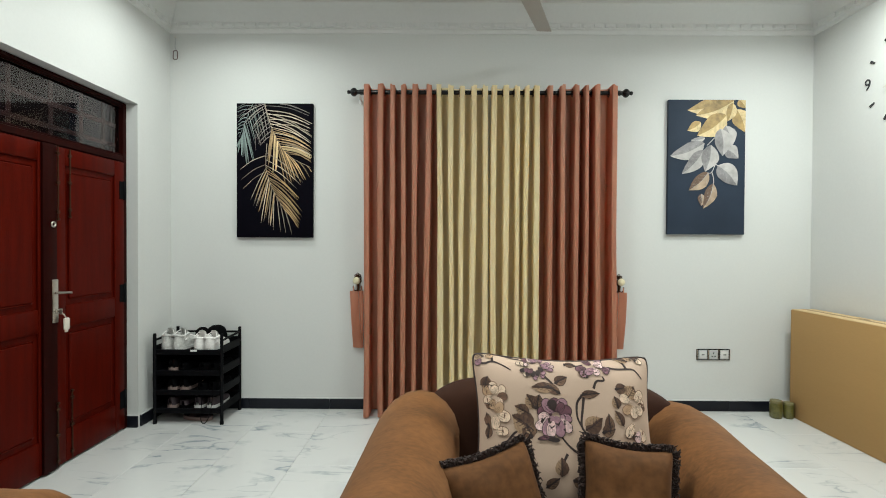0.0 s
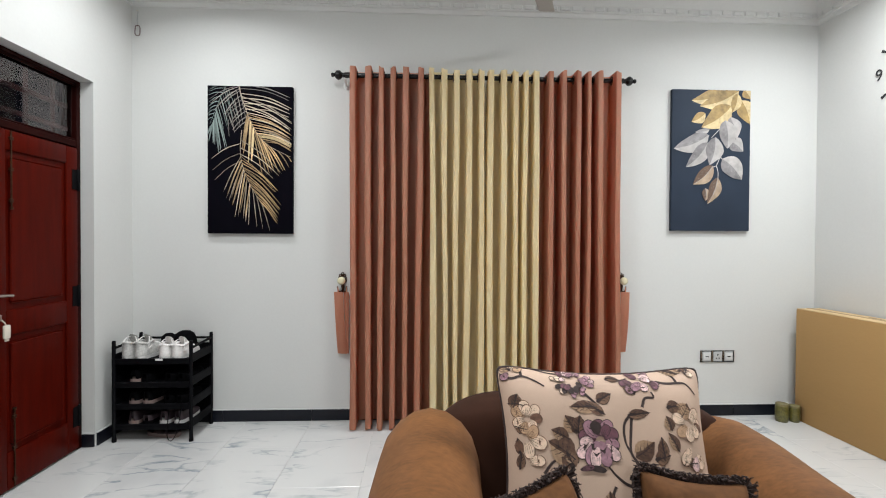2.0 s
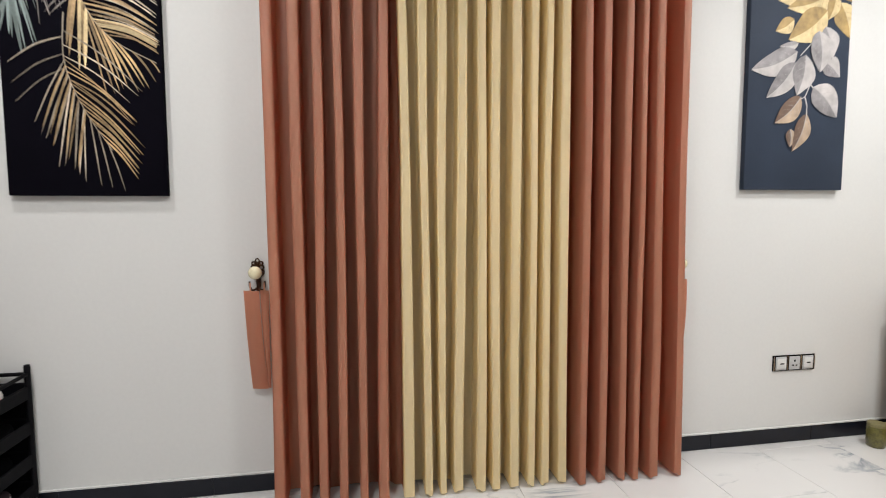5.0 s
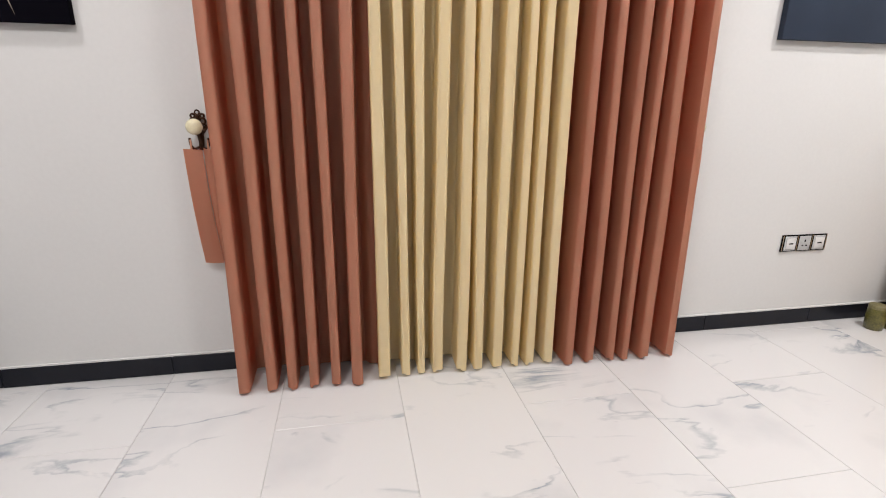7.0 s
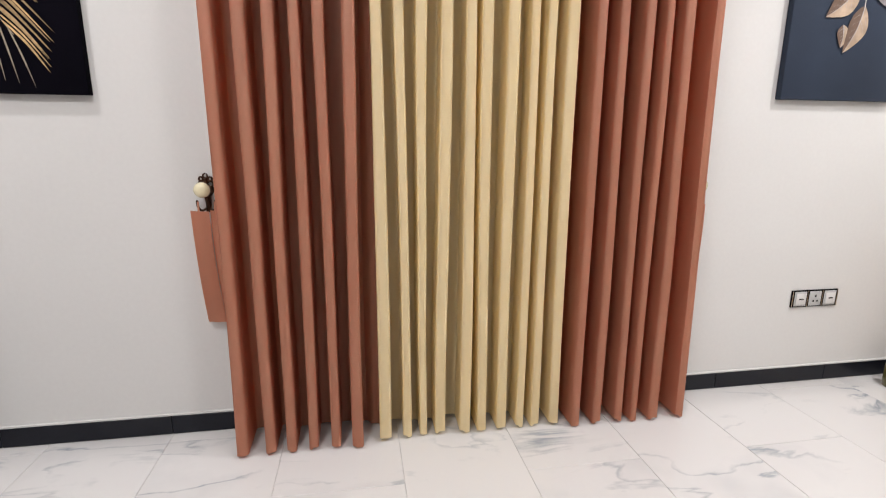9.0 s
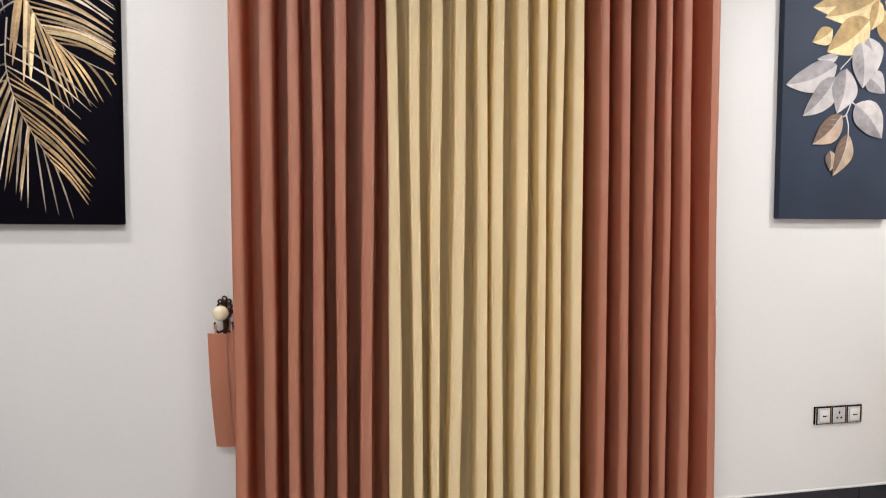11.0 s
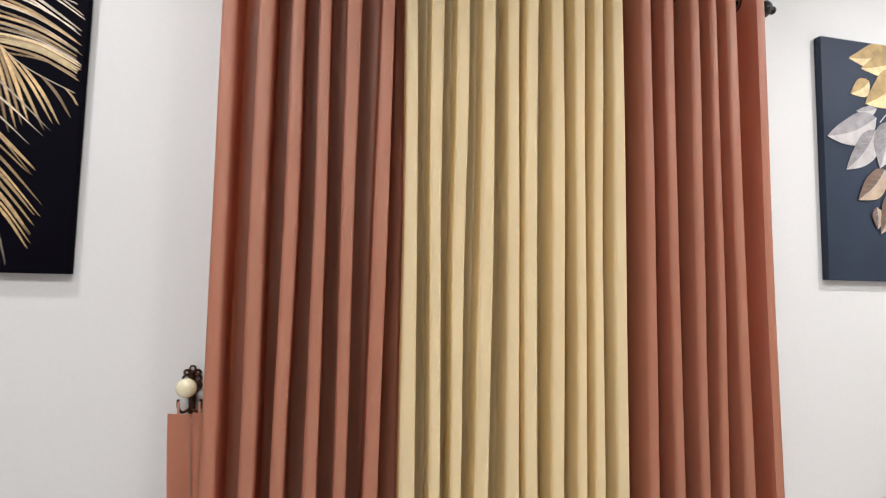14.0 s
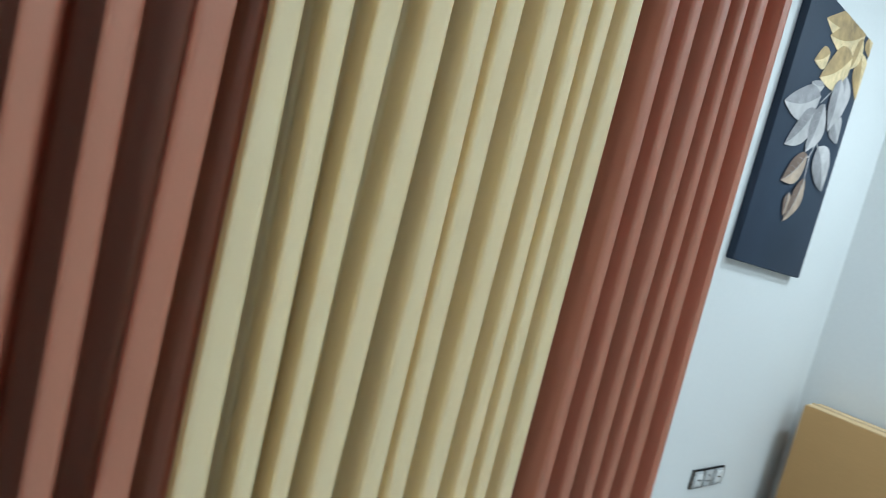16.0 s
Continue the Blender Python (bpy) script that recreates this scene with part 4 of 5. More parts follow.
QX0, QX1, QZ0, QZ1 = -1.600, -1.010, 1.342, 2.378
palm = canvas("palm_painting", QX0, QX1, QZ0, QZ1, CANVASBLACK, "near-black canvas with gold palm fronds on the wall")
QW, QH = QX1 - QX0, QZ1 - QZ0
PALE = surface("pale_gold_frond_paint", (0.42, 0.35, 0.27), 0.5, vary=0.65, scale=9, rand=0.45)
GILT = surface("gilded_frond_paint", (0.34, 0.225, 0.11), 0.5, vary=0.7, scale=9, rand=0.5)
BRIGHT = surface("bright_gold_frond_paint", (0.68, 0.52, 0.28), 0.5, vary=0.4, scale=9, rand=0.3)
TEAL = surface("teal_frond_paint", (0.16, 0.20, 0.19), 0.5, vary=0.5, scale=9, rand=0.5)
WARMGREY = surface("grey_frond_paint", (0.24, 0.21, 0.19), 0.5, vary=0.5, scale=9, rand=0.5)


def frond(stem, mat, label, rows, layer, w0=0.009, seed=1, stem_w=0.0):
    """A painted palm frond. Each row: shares of the stem from and to, the first and last leaflet's tip, how many, how thick."""
    g = random.Random(seed)
    line = curve([(x, z, 0) for x, z in stem], 60)
    bm = bmesh.new()
    if stem_w:
        painted_line(bm, stem, stem_w, stem_w * 0.5, -0.0334 - layer * 0.0004, QW, QH, 24)
    lift = 0.0
    for f0, f1, a, b, n, th in rows:
        for i in range(n):
            k = i / max(1, n - 1)
            p = line[min(60, int((f0 + (f1 - f0) * k) * 60))]
            tip = Vector((a[0] + (b[0] - a[0]) * k + g.uniform(-0.02, 0.02), a[1] + (b[1] - a[1]) * k + g.uniform(-0.012, 0.012), 0))
            lift += 0.000004
            d = tip - p
            mid = p.lerp(tip, 0.5) + Vector((0, -0.035 * abs(d.x) - 0.006, 0))
            pts = curve([p, mid, tip], 12)
            wide = th * w0 * g.uniform(0.55, 1.1)
            prev = None
            for j, q in enumerate(pts):
                e = pts[min(j + 1, 12)] - pts[max(j - 1, 0)]
                e = Vector((e.x * QW, e.y * QH, 0)).normalized()
                s = j / 12
                wd = wide * (0.3 + 0.7 * math.sin(math.pi * (0.1 + 0.75 * s))) * (1 - s ** 5) / 2 + 0.0003
                X, Z = q.x * QW - QW / 2, QH / 2 - q.y * QH
                if abs(X) > QW / 2 - 0.004 or abs(Z) > QH / 2 - 0.004:
                    if prev:
                        break
                    continue
                y = -0.0334 - layer * 0.0004 - lift
                c, h_ = bm.verts.new((X - e.y * wd, y, Z - e.x * wd)), bm.verts.new((X + e.y * wd, y, Z + e.x * wd))
                if prev:
                    bm.faces.new((prev[0], c, h_, prev[1]))
                prev = (c, h_)
    part("painted_frond", bm, mat, palm, label, smooth=0)


MAIN = [(0.37, 0.0), (0.415, 0.10), (0.49, 0.22), (0.60, 0.335), (0.74, 0.41), (0.97, 0.475)]
LOWERSTEM = [(0.40, 0.30), (0.385, 0.42), (0.395, 0.50), (0.44, 0.59), (0.53, 0.70), (0.66, 0.82)]
frond([(0.22, -0.01), (0.12, 0.13), (0.03, 0.26)], TEAL, "teal grey palm frond", [(0.0, 0.6, (0.34, 0.20), (0.17, 0.32), 8, 0.8), (0.05, 0.8, (0.0, 0.03), (0.0, 0.24), 9, 0.8)], 0, 0.007, 2, 0.004)
frond([(0.10, 0.15), (0.08, 0.22), (0.06, 0.26)], TEAL, "teal palm leaflets", [(0.0, 0.5, (0.24, 0.42), (0.12, 0.46), 5, 1.5), (0.5, 1.0, (0.10, 0.40), (0.0, 0.36), 4, 1.3)], 1, 0.009, 3)
frond(MAIN, WARMGREY, "grey palm leaflets crossing", [(0.05, 0.42, (0.14, 0.14), (0.30, 0.32), 9, 0.8), (0.0, 0.06, (0.0, 0.10), (0.06, 0.17), 3, 0.7), (0.0, 0.05, (0.98, 0.08), (1.02, 0.115), 2, 1.0)], 2, 0.0065, 4)
frond([(0.36, 0.0), (0.28, 0.15), (0.24, 0.24)], WARMGREY, "grey palm leaflets beside the stem", [(0.0, 0.9, (0.46, 0.24), (0.27, 0.345), 7, 0.8)], 2.3, 0.006, 12)
frond(MAIN, PALE, "pale gold palm frond", [(0.12, 0.30, (1.02, 0.155), (1.02, 0.215), 4, 1.0), (0.16, 0.34, (1.02, 0.26), (1.02, 0.32), 5, 1.2), (0.40, 0.60, (1.02, 0.355), (1.02, 0.415), 7, 1.0)], 3, 0.0075, 5, 0.006)
frond(MAIN, GILT, "gilded palm frond", [(0.36, 0.7, (1.02, 0.34), (1.02, 0.45), 10, 1.1), (0.62, 0.95, (0.84, 0.595), (1.0, 0.53), 5, 1.2), (0.42, 0.66, (0.66, 0.63), (0.79, 0.575), 5, 1.3), (0.36, 0.46, (0.40, 0.44), (0.52, 0.52), 4, 1.8)], 4, 0.0075, 6)
frond(MAIN, BRIGHT, "bright gold palm leaflets", [(0.44, 0.5, (0.485, 0.52), (0.52, 0.51), 2, 1.9), (0.57, 0.63, (1.02, 0.40), (1.02, 0.43), 3, 1.3)], 4.4, 0.0085, 16)
frond(LOWERSTEM, PALE, "pale gold lower palm frond", [(0.16, 0.42, (0.05, 0.505), (0.10, 0.64), 3, 0.8), (0.36, 0.56, (0.19, 0.73), (0.30, 0.80), 4, 1.0), (0.56, 0.74, (0.34, 0.88), (0.44, 0.92), 4, 1.2), (0.74, 0.95, (0.50, 0.955), (0.72, 0.975), 4, 1.0), (0.12, 0.3, (0.87, 0.59), (0.80, 0.635), 3, 0.7)], 5, 0.0075, 7, 0.005)
frond(LOWERSTEM, GILT, "gilded lower palm frond", [(0.34, 0.52, (0.82, 0.71), (0.80, 0.72), 4, 1.0), (0.52, 0.92, (0.88, 0.80), (0.80, 0.93), 10, 1.1), (0.4, 0.75, (0.22, 0.74), (0.44, 0.90), 6, 1.2)], 6, 0.0075, 8)

# ---- shoe rack and what stands on it ----
RX0, RX1, RY0, RY1 = -2.055, -1.575, 3.455, 3.765
rack = thing("shoe_rack", ((RX0 + RX1) / 2, (RY0 + RY1) / 2, 0), "black plastic shoe rack with four tiers in the corner", "shoe rack")
rw, rd = (RX1 - RX0) / 2, (RY1 - RY0) / 2
for sx in (-1, 1):
    for sy in (-1, 1):
        part("leg", lathe(bmesh.new(), [(0.012, 0.0), (0.014, 0.004), (0.014, 0.02), (0.0115, 0.024), (0.0115, 0.640), (0.010, 0.648), (0.0, 0.650)], 12, Matrix.Translation((sx * rw, sy * rd, 0))), PLASTICBLACK, rack)
    part("side_rail", tube(bmesh.new(), [(sx * rw, -rd, 0.60), (sx * rw, rd, 0.61)], 0.008, 8), PLASTICBLACK, rack)
part("back_rail", tube(bmesh.new(), [(-rw, rd, 0.61), (rw, rd, 0.61)], 0.008, 8), PLASTICBLACK, rack)
TIERS = (0.105, 0.235, 0.375, 0.525)
for z in TIERS:
    bm = boxed((-rw + 0.008, -rd - 0.006, z - 0.028), (rw - 0.008, -rd + 0.006, z + 0.010), 0.004, 1)
    box(bm, (-rw + 0.008, rd - 0.006, z - 0.03), (rw - 0.008, rd + 0.004, z + 0.05), 0.004, 1)
    for sx in (-1, 1):
        box(bm, (sx * rw - 0.006, -rd + 0.007, z - 0.020), (sx * rw + 0.006, rd - 0.007, z + 0.036), 0.004, 1)
    box(bm, (-rw + 0.007, -rd + 0.007, z - 0.008), (rw - 0.007, rd - 0.007, z - 0.002))
    part("shelf", bm, PLASTICBLACK, rack)
part("back_panel", boxed((-rw + 0.01, rd + 0.0045, 0.09), (rw - 0.01, rd + 0.0075, 0.50), 0.001, 1), PLASTICBLACK, rack, "black cloth back panel")
part("side_panel", boxed((-rw - 0.0075, -rd + 0.012, 0.09), (-rw - 0.0065, rd - 0.012, 0.55), 0.0003, 1), PLASTICBLACK, rack, "black cloth side panel")
part("shelf_tag", boxed((0.02, -rd - 0.0085, 0.5225), (0.065, -rd - 0.0062, 0.5345)), WHITEPLASTIC, rack, "small white sticker", smooth=0)


def foot_outline(s):
    """Half-widths of a sole, inner and outer, at a share s of its length from the heel."""
    w = 0.032 + 0.012 * math.sin(math.pi * min(1, s * 1.15 - 0.1) if s > 0.1 else 0) + 0.006 * s
    end = min(1, s / 0.10, (1 - s) / 0.16)
    return w * math.sqrt(max(0.0, 1 - (1 - end) ** 2))


def shoe(name, m, label, upper, sole, length=0.275, height=0.088, lace=None, lining=None, group="shoes on the rack", low=False):
    """A shoe with its heel at -y: a sole, an upper that drops to the toe, a lining and laces."""
    o = thing(name, (0, 0, 0), label, "shoe", group)
    o.matrix_world = m
    n, k = 22, 14
    bm = bmesh.new()
    ring_lo, ring_hi = [], []
    pts = [(s, 1) for s in np.linspace(0, 1, n)] + [(s, -1) for s in np.linspace(1, 0, n)[1:-1]]
    sole_h = 0.024
    for s, sg in pts:
        x, y = sg * foot_outline(s) * 1.04, (s - 0.5) * length
        ring_lo.append(bm.verts.new((x * 0.96, y, 0.006 * max(0, s - 0.8) * 5 + 0.0)))
        ring_hi.append(bm.verts.new((x, y, sole_h + 0.006 * max(0, s - 0.75) * 4)))
    for i in range(len(pts)):
        j = (i + 1) % len(pts)
        bm.faces.new((ring_lo[i], ring_lo[j], ring_hi[j], ring_hi[i]))
    bm.faces.new(ring_lo)
    bm.faces.new(ring_hi)
    part("sole", bm, sole, o, smooth=50)

    def top(s):
        if low:
            return height * (0.55 + 0.12 * math.cos(s * 5))
        if s < 0.38:
            return height * (1.0 - 0.12 * math.sin(math.pi * s / 0.38))
        f = (s - 0.38) / 0.62
        return height * (1 - 0.55 * f ** 0.8) if f < 0.999 else height * 0.45

    def up(u, v):
        # u round the section from one side to the other, v along the shoe
        s = 0.004 + 0.985 * v
        a = math.pi * u
        hw = foot_outline(s) + 0.0008
        c, sn = math.cos(a), math.sin(a)
        open_ = s < 0.42
        z = sole_h + (top(s) - sole_h) * (sn ** 0.6 if not open_ else min(1, 1.25 * sn ** 0.5))
        x = hw * math.copysign(abs(c) ** (0.7 if s > 0.42 else 0.55), c)
        x *= 1 - 0.30 * max(0.0, (z - sole_h) / (height - sole_h)) ** 1.5 if open_ else 1
        if open_ and s > 0.05 and 0.28 < u < 0.72:
            z = sole_h + 0.012
            x *= 0.8
        return Vector((x, (s - 0.5) * length * 0.985, z))
    part("upper", sheet(bmesh.new(), up, 22, 24), upper, o, smooth=55)
    if lining:
        bm = bmesh.new()
        tube(bm, [Vector((foot_outline(0.02 + 0.38 * abs(q)) * 0.8 * (1 if q > 0 else -1) if abs(q) > 0.02 else 0, (0.02 + 0.38 * abs(q) - 0.5) * length, top(0.02 + 0.38 * abs(q)))) for q in np.linspace(-1, 1, 21)], 0.0085, 8)
        part("collar", bm, lining, o, "padded collar")
        part("heel_counter", sheet(bmesh.new(), lambda u, v: Vector((0.0365 * math.sin((u - 0.5) * 2.9) * (1 - 0.24 * v ** 1.5), -length * 0.5 + 0.004 * v - 0.0025 + 0.04 * (1 - math.cos((u - 0.5) * 2.9)), 0.022 + (height - 0.024) * v * (1 - 0.1 * math.cos((u - 0.5) * 2.9)))), 14, 8), upper, o, "smooth heel counter")
    if lace:
        tongue = sheet(bmesh.new(), lambda u, v: Vector(((u - 0.5) * 0.052 * (1 + 0.1 * v - 0.5 * v ** 6), -0.012 - 0.035 * v - 0.012 * math.cos((u - 0.5) * 3), height * 0.85 + (0.052 + 0.006 * math.cos((u - 0.5) * 3)) * v)), 8, 6)
        bmesh.ops.solidify(tongue, geom=tongue.faces[:], thickness=0.005)
        part("tongue", tongue, upper, o, "padded tongue")
        bm = bmesh.new()
        for q in range(5):
            s = 0.44 + 0.07 * q
            y, w, z = (s - 0.5) * length, foot_outline(s) * 0.55, top(s)
            tube(bm, curve([(-w, y, z - 0.008), (0, y + 0.006, z + 0.005), (w, y + 0.012, z - 0.008)], 6), 0.0028, 5)
        for sg in (-1, 1):
            tube(bm, curve([(0, (0.44 - 0.5) * length, top(0.44) + 0.004), (sg * 0.02, -0.02, top(0.44) + 0.016), (sg * 0.034, -0.035, top(0.44) - 0.006), (sg * 0.022, -0.012, top(0.44))], 10), 0.0036, 5)
            tube(bm, curve([(0, -0.03, height + 0.022), (sg * 0.024, -0.055, height + 0.02), (sg * 0.041, -0.085, height - 0.01), (sg * 0.043, -0.08 - 0.01 * sg, height - 0.045), (sg * 0.041, -0.06, height - 0.03)], 14), 0.0034, 5)
        part("lace", bm, lace, o)
    return o


GREYMESH = surface("light_grey_knit", (0.52, 0.51, 0.49), 0.8, vary=0.35, scale=55, grain=0.4, grain_scale=400)
WHITELEATHER = surface("white_leather", (0.80, 0.77, 0.75), 0.5, vary=0.15, scale=40)
RUBBER = surface("white_rubber", (0.74, 0.73, 0.71), 0.6, vary=0.1, scale=30)
DARKCLOTH = surface("black_shoe_cloth", (0.0025, 0.0025, 0.003), 0.9, vary=0.3, scale=30, spec=0.05)
DUSTY = surface("dusty_mauve_leather", (0.035, 0.022, 0.027), 0.6, vary=0.25, scale=20)
TANSOLE = surface("pale_pink_sole", (0.30, 0.22, 0.20), 0.7, vary=0.15, scale=20)
sh = TIERS[3] - 0.002
shoe("sneaker", pose(-2.003, 3.605, sh, 0, 0, 6), "light grey knit sneaker with loose laces on the top tier", GREYMESH, RUBBER, 0.275, 0.112, WHITELEATHER, GREYMESH)
shoe("sneaker", pose(-1.900, 3.600, sh, 0, 0, -5), "light grey knit sneaker with loose laces on the top tier", GREYMESH, RUBBER, 0.275, 0.112, WHITELEATHER, GREYMESH)
shoe("sneaker", pose(-1.762, 3.590, sh, 0, 0, 3), "white leather sneaker on the top tier", WHITELEATHER, RUBBER, 0.255, 0.096, WHITELEATHER, WHITELEATHER)
shoe("sneaker", pose(-1.668, 3.590, sh, 0, 0, -6), "white leather sneaker on the top tier", WHITELEATHER, RUBBER, 0.255, 0.096, WHITELEATHER, WHITELEATHER)
LOWER = [(-1.955, 1, 2, DARKCLOTH, TANSOLE, 0), (-1.86, 1, -3, DARKCLOTH, TANSOLE, 0), (-1.73, 2, 2, DARKCLOTH, DARKCLOTH, 0), (-1.64, 2, -4, DARKCLOTH, DARKCLOTH, 0), (-1.95, 2, 3, DARKCLOTH, TANSOLE, 0), (-1.87, 2, -3, DARKCLOTH, DARKCLOTH, 0),
         (-1.74, 1, 3, DARKCLOTH, DARKCLOTH, 0), (-1.65, 1, -3, DARKCLOTH, DARKCLOTH, 0), (-1.955, 0, 0, DUSTY, TANSOLE, 0), (-1.87, 0, 2, DUSTY, DARKCLOTH, 0), (-1.76, 0, 0, DUSTY, RUBBER, 0), (-1.665, 0, -2, DUSTY, RUBBER, 0)]
for x, tier, turn, up_, so_, _ in LOWER:
    pale = so_ in (TANSOLE, RUBBER)
    shoe("shoe", pose(x, 3.60, TIERS[tier] - 0.002, 0, 0, turn), ("dark shoe with a pale sole on a lower tier" if pale else "black low shoe on a lower tier"), up_, so_, 0.25, 0.085, low=not pale)
shoe("sandal", pose(-1.80, 3.57, 0.0, 0, 0, 75), "worn brown flat shoe on the floor under the rack", DUSTY, TANSOLE, 0.24, 0.055, low=True)

for cx, cy, r, hh in ((-1.722, 3.695, 0.074, 0.150), (-1.838, 3.712, 0.052, 0.130)):
    cap = thing("cap", (cx, cy, sh), "black cloth cap resting on the top tier", "cap", "caps")
    part("crown", lathe(bmesh.new(), [(r * 1.02, 0.0), (r * 1.04, hh * 0.4), (r * 0.98, hh * 0.62), (r * 0.8, hh * 0.85), (r * 0.45, hh * 0.97), (0.0, hh)], 20), DARKCLOTH, cap)
    part("brim", sheet(bmesh.new(), lambda u, v: Vector((r * (0.9 + 0.55 * v) * math.cos(math.pi * (1.1 + 0.8 * u)), -r * (0.9 + 0.75 * v) * math.sin(math.pi * (0.1 + 0.8 * u)) * 0.62, hh * 0.42 - 0.012 * v)), 14, 4), DARKCLOTH, cap)
cable = thing("cable", (-1.66, 3.45, 0), "thin black cable hanging in a loop from the rack", "cable")
part("cord", tube(bmesh.new(), curve([(0.03, -0.004, 0.30), (0.02, -0.008, 0.16), (0.0, -0.012, 0.06), (-0.03, -0.014, 0.012), (-0.055, -0.012, 0.03), (-0.058, -0.008, 0.10), (-0.05, -0.004, 0.2)], 30), 0.0028, 6), DARKCLOTH, cable)

# ---- flat carton against the wall ----
carton = thing("carton", (2.755, 2.85, 0), "large flat brown cardboard box standing by the wall", "box")
bm = boxed((-0.098, -0.86, 0.0), (0.085, 0.86, 0.812), 0.006, 2)
part("body", bm, CARD, carton)
for a, b in ((-0.098, -0.0015), (0.0015, 0.085)):
    part("top_flap", boxed((a + 0.003, -0.855, 0.8125), (b - 0.002, 0.855, 0.816), 0.001, 1), CARDTOP, carton, "pale cardboard top flap")
part("tape", boxed((-0.02, -0.862, 0.8165), (0.02, 0.862, 0.8173)), surface("brown_tape", (0.46, 0.32, 0.16), 0.25, vary=0.05), carton, "strip of packing tape", smooth=0)
for y in (0.36, 0.08, -0.2, -0.48):
    part("slot", boxed((0.028, y - 0.05, 0.8162), (0.04, y + 0.05, 0.8176), 0.0005, 1), surface("slot_shadow", (0.16, 0.10, 0.05), 0.9), carton, "narrow cut slot in the flap", smooth=0)

# ---- two jars in the corner ----
JAR = surface("olive_glazed_jar", (0.10, 0.09, 0.02), 0.3, vary=0.5, scale=30, coat=0.5)
for x, y, r, h in ((2.525, 3.665, 0.043, 0.132), (2.612, 3.655, 0.036, 0.118)):
    jar = thing("jar", (x, y, 0), "small olive brown jar on the floor by the carton", "jar", "jars")
    part("body", lathe(bmesh.new(), [(r * 0.86, 0.0), (r * 0.95, 0.006), (r, 0.03), (r, h * 0.8), (r * 0.93, h * 0.86)], 20), JAR, jar)
    part("lid", lathe(bmesh.new(), [(r * 0.95, h * 0.862), (r * 0.97, h * 0.87), (r * 0.97, h * 0.97), (r * 0.9, h), (0.0, h)], 20), surface("dull_lid", (0.16, 0.14, 0.06), 0.5, vary=0.3, scale=30), jar, "dull olive lid")

# ---- sockets ----
sockets = thing("wall_sockets", (2.117, YB, 0.4455), "black framed triple socket plate with white modules", "socket")
part("plate", boxed((-0.131, -0.009, -0.043), (0.131, -0.0005, 0.043), 0.003, 2), PLASTICBLACK, sockets, "glossy black frame")
GREYMOD = surface("grey_socket_module", (0.45, 0.46, 0.46), 0.4, vary=0.08, scale=60)
for i, x in enumerate((-0.084, 0.0, 0.084)):
    mod = part("module", boxed((x - 0.034, -0.0125, -0.037), (x + 0.034, -0.0092, 0.037), 0.002, 2), GREYMOD, sockets, "grey socket module")
    if i == 1:
        bm = boxed((x - 0.004, -0.0135, 0.006), (x + 0.004, -0.0127, 0.018))
        for sx in (-0.011, 0.011):
            box(bm, (x + sx - 0.005, -0.0135, -0.016), (x + sx + 0.005, -0.0127, -0.009))
        part("pin_hole", bm, PLASTICBLACK, mod, smooth=0)
    else:
        part("rocker", boxed((x - 0.027, -0.0165, -0.028), (x + 0.027, -0.0127, 0.028), 0.002, 2), surface("pale_grey_rocker", (0.62, 0.62, 0.61), 0.4, vary=0.05), mod)
        part("label_bar", boxed((x - 0.012, -0.0174, -0.003), (x + 0.012, -0.0167, 0.003)), BLACKMETAL, mod, smooth=0)
for x in (-0.127, -0.042, 0.042, 0.127):
    part("trim_strip", boxed((x - 0.0018, -0.0108, -0.040), (x + 0.0018, -0.0092, 0.040)), STEEL, sockets, "thin bright strip", smooth=0)

# ---- clock of separate marks stuck on the wall ----
clock = thing("wall_clock", (XR, 3.02, 2.385), "frameless wall clock of dark stick-on marks", "clock")
MARK = surface("dark_grey_mirror_mark", (0.06, 0.06, 0.065), 0.25, metal=0.6, vary=0.2)
for k in range(12):
    if k == 9:
        continue
    a = math.radians(90 - 30 * k)
    d, s = Vector((0, -math.cos(a), math.sin(a))), Vector((0, math.sin(a), math.cos(a)))
    bm = bmesh.new()
    quad = [d * 0.262 - s * 0.005, d * 0.262 + s * 0.005, d * 0.302 + s * 0.010, d * 0.302 - s * 0.010]
    lo = [bm.verts.new(p + Vector((-0.0008, 0, 0))) for p in quad]
    hi = [bm.verts.new(p + Vector((-0.004, 0, 0))) for p in quad]
    bm.faces.new(lo)
    bm.faces.new(hi)
    for i in range(4):
        bm.faces.new((lo[i], lo[(i + 1) % 4], hi[(i + 1) % 4], hi[i]))
    part("hour_mark", bm, MARK, clock, smooth=0)
txt = bpy.data.curves.new("numeral", "FONT")
txt.body, txt.size, txt.extrude, txt.align_x, txt.align_y = "9", 0.105, 0.0015, "CENTER", "CENTER"
nine = new("numeral", txt)
dg = bpy.context.evaluated_depsgraph_get()
me = bpy.data.meshes.new_from_object(nine.evaluated_get(dg))
bpy.data.objects.remove(nine)
me.transform(pose(-0.003, 0.28, 0, 90, 0, -90))
me.materials.clear()
me.materials.append(MARK)
numeral = new("numeral", me)
numeral.parent = clock
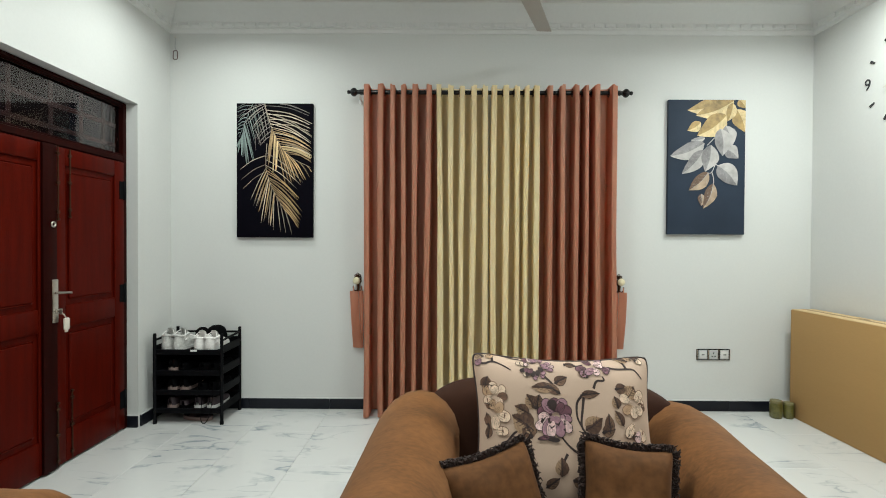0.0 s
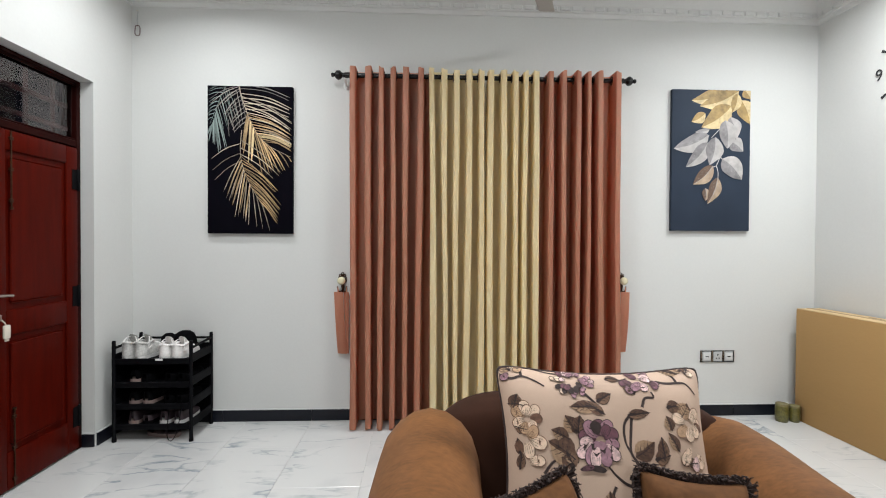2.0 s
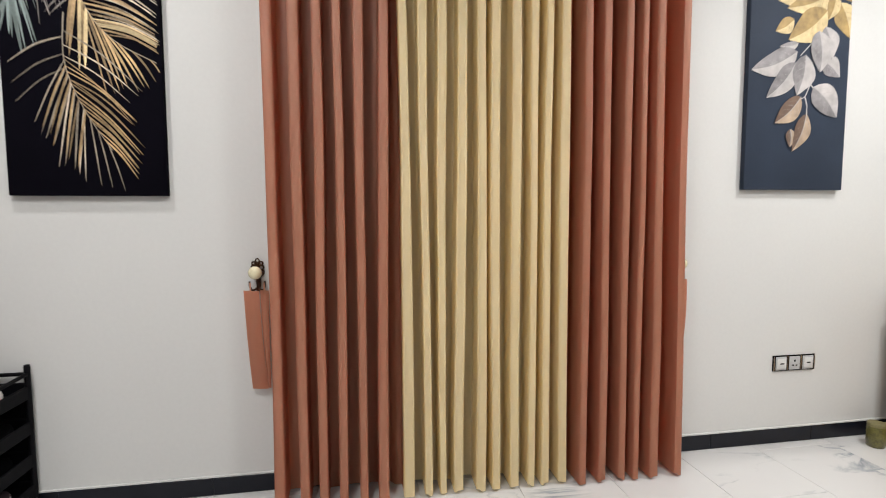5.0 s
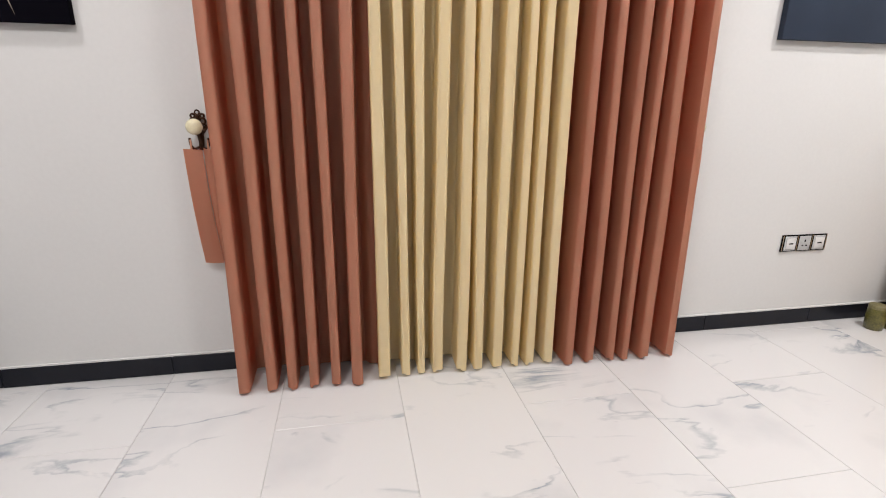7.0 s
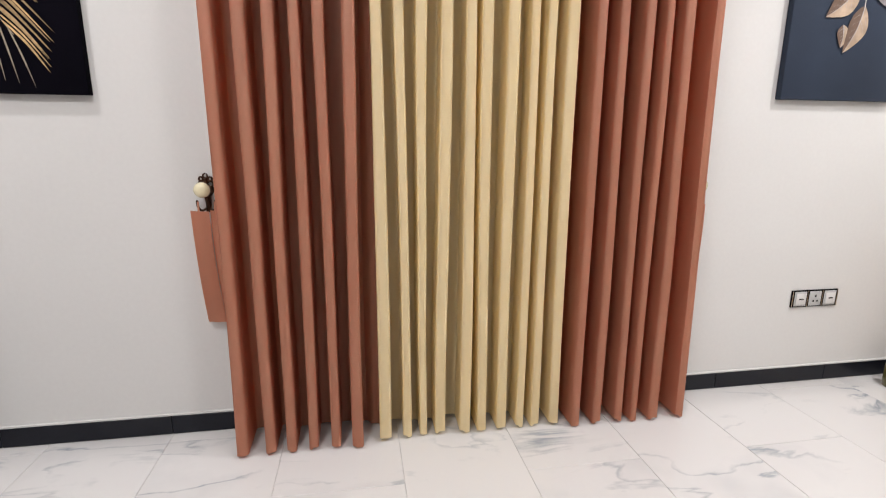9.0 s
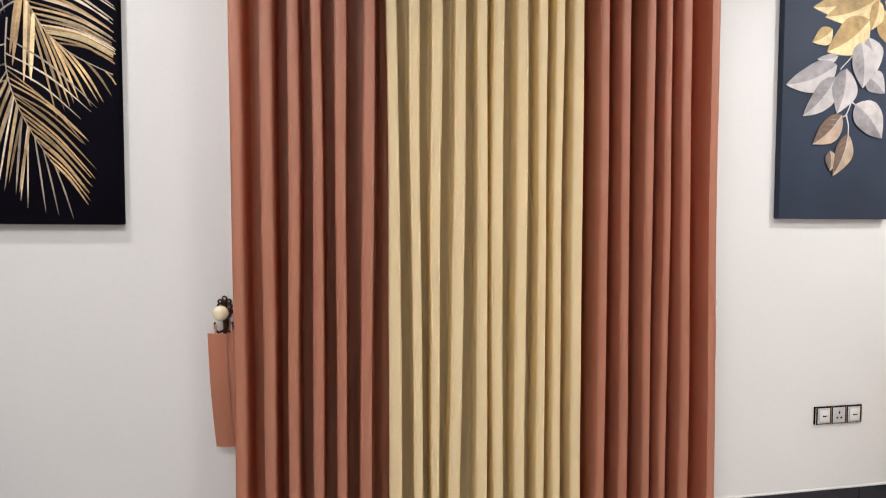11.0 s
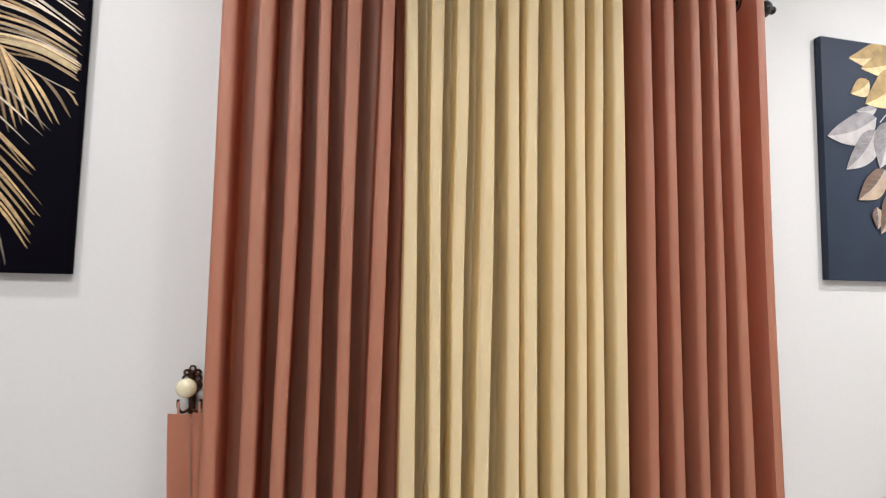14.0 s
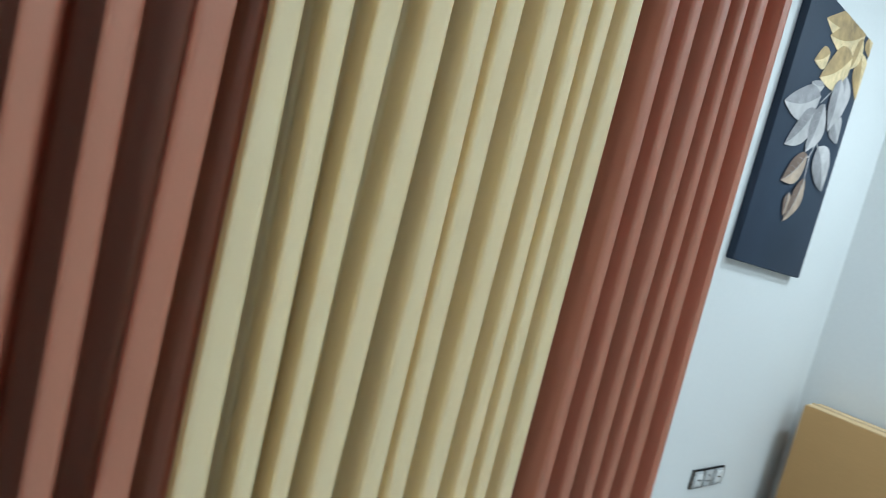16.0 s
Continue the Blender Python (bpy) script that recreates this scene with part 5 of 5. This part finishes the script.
for a, ln, w in ((188, 0.13, 0.012), (200, 0.16, 0.009)):
    r = math.radians(a)
    d, s = Vector((0, -math.cos(r), math.sin(r))), Vector((0, math.sin(r), math.cos(r)))
    bm = bmesh.new()
    quad = [-d * 0.03 - s * w, -d * 0.03 + s * w, d * ln + s * w * 0.3, d * ln - s * w * 0.3]
    lo = [bm.verts.new(p + Vector((-0.010 - 0.00002 * a, 0, 0))) for p in quad]
    hi = [bm.verts.new(p + Vector((-0.0115 - 0.00002 * a, 0, 0))) for p in quad]
    bm.faces.new(lo)
    bm.faces.new(hi)
    for i in range(4):
        bm.faces.new((lo[i], lo[(i + 1) % 4], hi[(i + 1) % 4], hi[i]))
    part("pointer", bm, STEEL, clock, "bright steel pointer", smooth=0)
part("spindle", lathe(bmesh.new(), [(0.022, 0.0), (0.022, 0.014), (0.0, 0.017)], 16, pose(0, 0, 0, 0, -90, 0)), MARK, clock)

# ---- ceiling fan ----
fan = thing("ceiling_fan", (0.455, 2.745, CEIL), "grey ceiling fan with three blades, at rest", "fan")
part("canopy", lathe(bmesh.new(), [(0.06, 0.0), (0.06, -0.03), (0.03, -0.07), (0.015, -0.075)], 24), FANPAINT, fan)
part("stem", lathe(bmesh.new(), [(0.012, -0.074), (0.012, -0.29)], 12), FANPAINT, fan)
part("motor", lathe(bmesh.new(), [(0.03, -0.285), (0.09, -0.30), (0.115, -0.33), (0.115, -0.375), (0.09, -0.40), (0.04, -0.415), (0.0, -0.418)], 28), FANPAINT, fan)
for k in range(3):
    a = math.radians(68.5 + 120 * k)
    m = Matrix.Rotation(a, 4, "Z")
    tilt = Matrix.Rotation(math.radians(10), 4, "X")
    bm = boxed((0.16, -0.058, -0.003), (0.63, 0.058, 0.003), 0.002, 1)
    for v in bm.verts:
        f = (v.co.x - 0.16) / 0.47
        v.co.y *= 1.0 - 0.12 * f
    box(bm, (0.10, -0.022, -0.004), (0.2, 0.022, 0.0065), 0.002, 1)
    bm.transform(Matrix.Translation((0, 0, -0.365)) @ m @ tilt)
    part("blade", bm, FANPAINT, fan)

# ---- small cord with a clip high in the corner ----
clip = thing("cord_clip", (-2.085, YB, 2.86), "short white cord with a clip hung near the ceiling", "cord")
part("cord", tube(bmesh.new(), curve([(0.0, -0.004, 0.03), (0.001, -0.012, 0.0), (-0.001, -0.012, -0.04), (0.002, -0.012, -0.07)], 14), 0.0035, 6), GREYMOD, clip)
bm = bmesh.new()
tube(bm, curve([(-0.014, -0.012, -0.075), (0.014, -0.012, -0.075), (0.016, -0.012, -0.13), (0.0, -0.012, -0.14), (-0.016, -0.012, -0.13), (-0.014, -0.012, -0.075)], 24), 0.0035, 6)
part("buckle", bm, GREYBAR, clip, "grey wire buckle")
part("nail", lathe(bmesh.new(), [(0.003, 0.0), (0.003, 0.012), (0.006, 0.013), (0.0, 0.015)], 10, pose(0, -0.0005, 0.032, 90, 0, 0)), STEEL, clip)

# ---- ceiling downlights ----
GLOW = bpy.data.materials.new("lamp_diffuser")
GLOW.use_nodes = True
gp = GLOW.node_tree.nodes["Principled BSDF"]
gp.inputs["Emission Color"].default_value, gp.inputs["Emission Strength"].default_value = (1, 0.97, 0.92, 1), 6.0
for lx, ly, watts, wide, beam in DOWNLIGHTS:
    k = wide / 0.15
    d = thing("downlight", (lx, ly, CEIL), "round white ceiling downlight, lit", "ceiling light", "downlights")
    part("ring", lathe(bmesh.new(), [(0.082 * k, -0.001), (0.082 * k + 0.023, -0.003), (0.082 * k + 0.026, -0.010), (0.082 * k + 0.018, -0.016), (0.082 * k, -0.014)], 32), WHITEPLASTIC, d)
    part("diffuser", lathe(bmesh.new(), [(0.0, -0.006), (0.081 * k, -0.006), (0.081 * k, -0.002), (0.0, -0.002)], 32), GLOW, d, "glowing white diffuser")

# ---- floor ----
floor = tagged(part("floor", boxed((XL - 0.3, YF, -0.12), (XR + 0.1, YB + 0.05, -0.003)), GROUT, smooth=0), "polished white marble tile floor with grey veins", "floor", kind="structure")
TW, TH, GAP = 0.4575, 0.915, 0.0008


def tile_mesh(w, h):
    me = bpy.data.meshes.new("floor_tile")
    bm = boxed((0, 0, -0.008), (w, h, 0.0), 0.0012, 1)
    bm.to_mesh(me)
    bm.free()
    me.materials.append(MARBLE)
    return me


tiles = {}
col = -6
while True:
    xa = 0.037 + col * TW
    xb = xa + TW
    if xa > XR:
        break
    shift = 3.335 if col % 2 else 3.335 - TH / 2 - 0.06
    for row in range(-9, 2):
        ya, yb = shift + row * TH, shift + (row + 1) * TH
        a, b, c, d = max(xa, XL - 0.08 if ya < DOOR_Y1 else XL), min(xb, XR), max(ya, YF), min(yb, YB)
        if b - a < 0.02 or d - c < 0.02:
            continue
        key = (round(b - a, 3), round(d - c, 3))
        if key not in tiles:
            tiles[key] = tile_mesh(b - a - GAP * 2, d - c - GAP * 2)
        ob = new("floor_tile", tiles[key])
        ob.location = (a + GAP, c + GAP, 0)
        ob.parent = floor
    col += 1
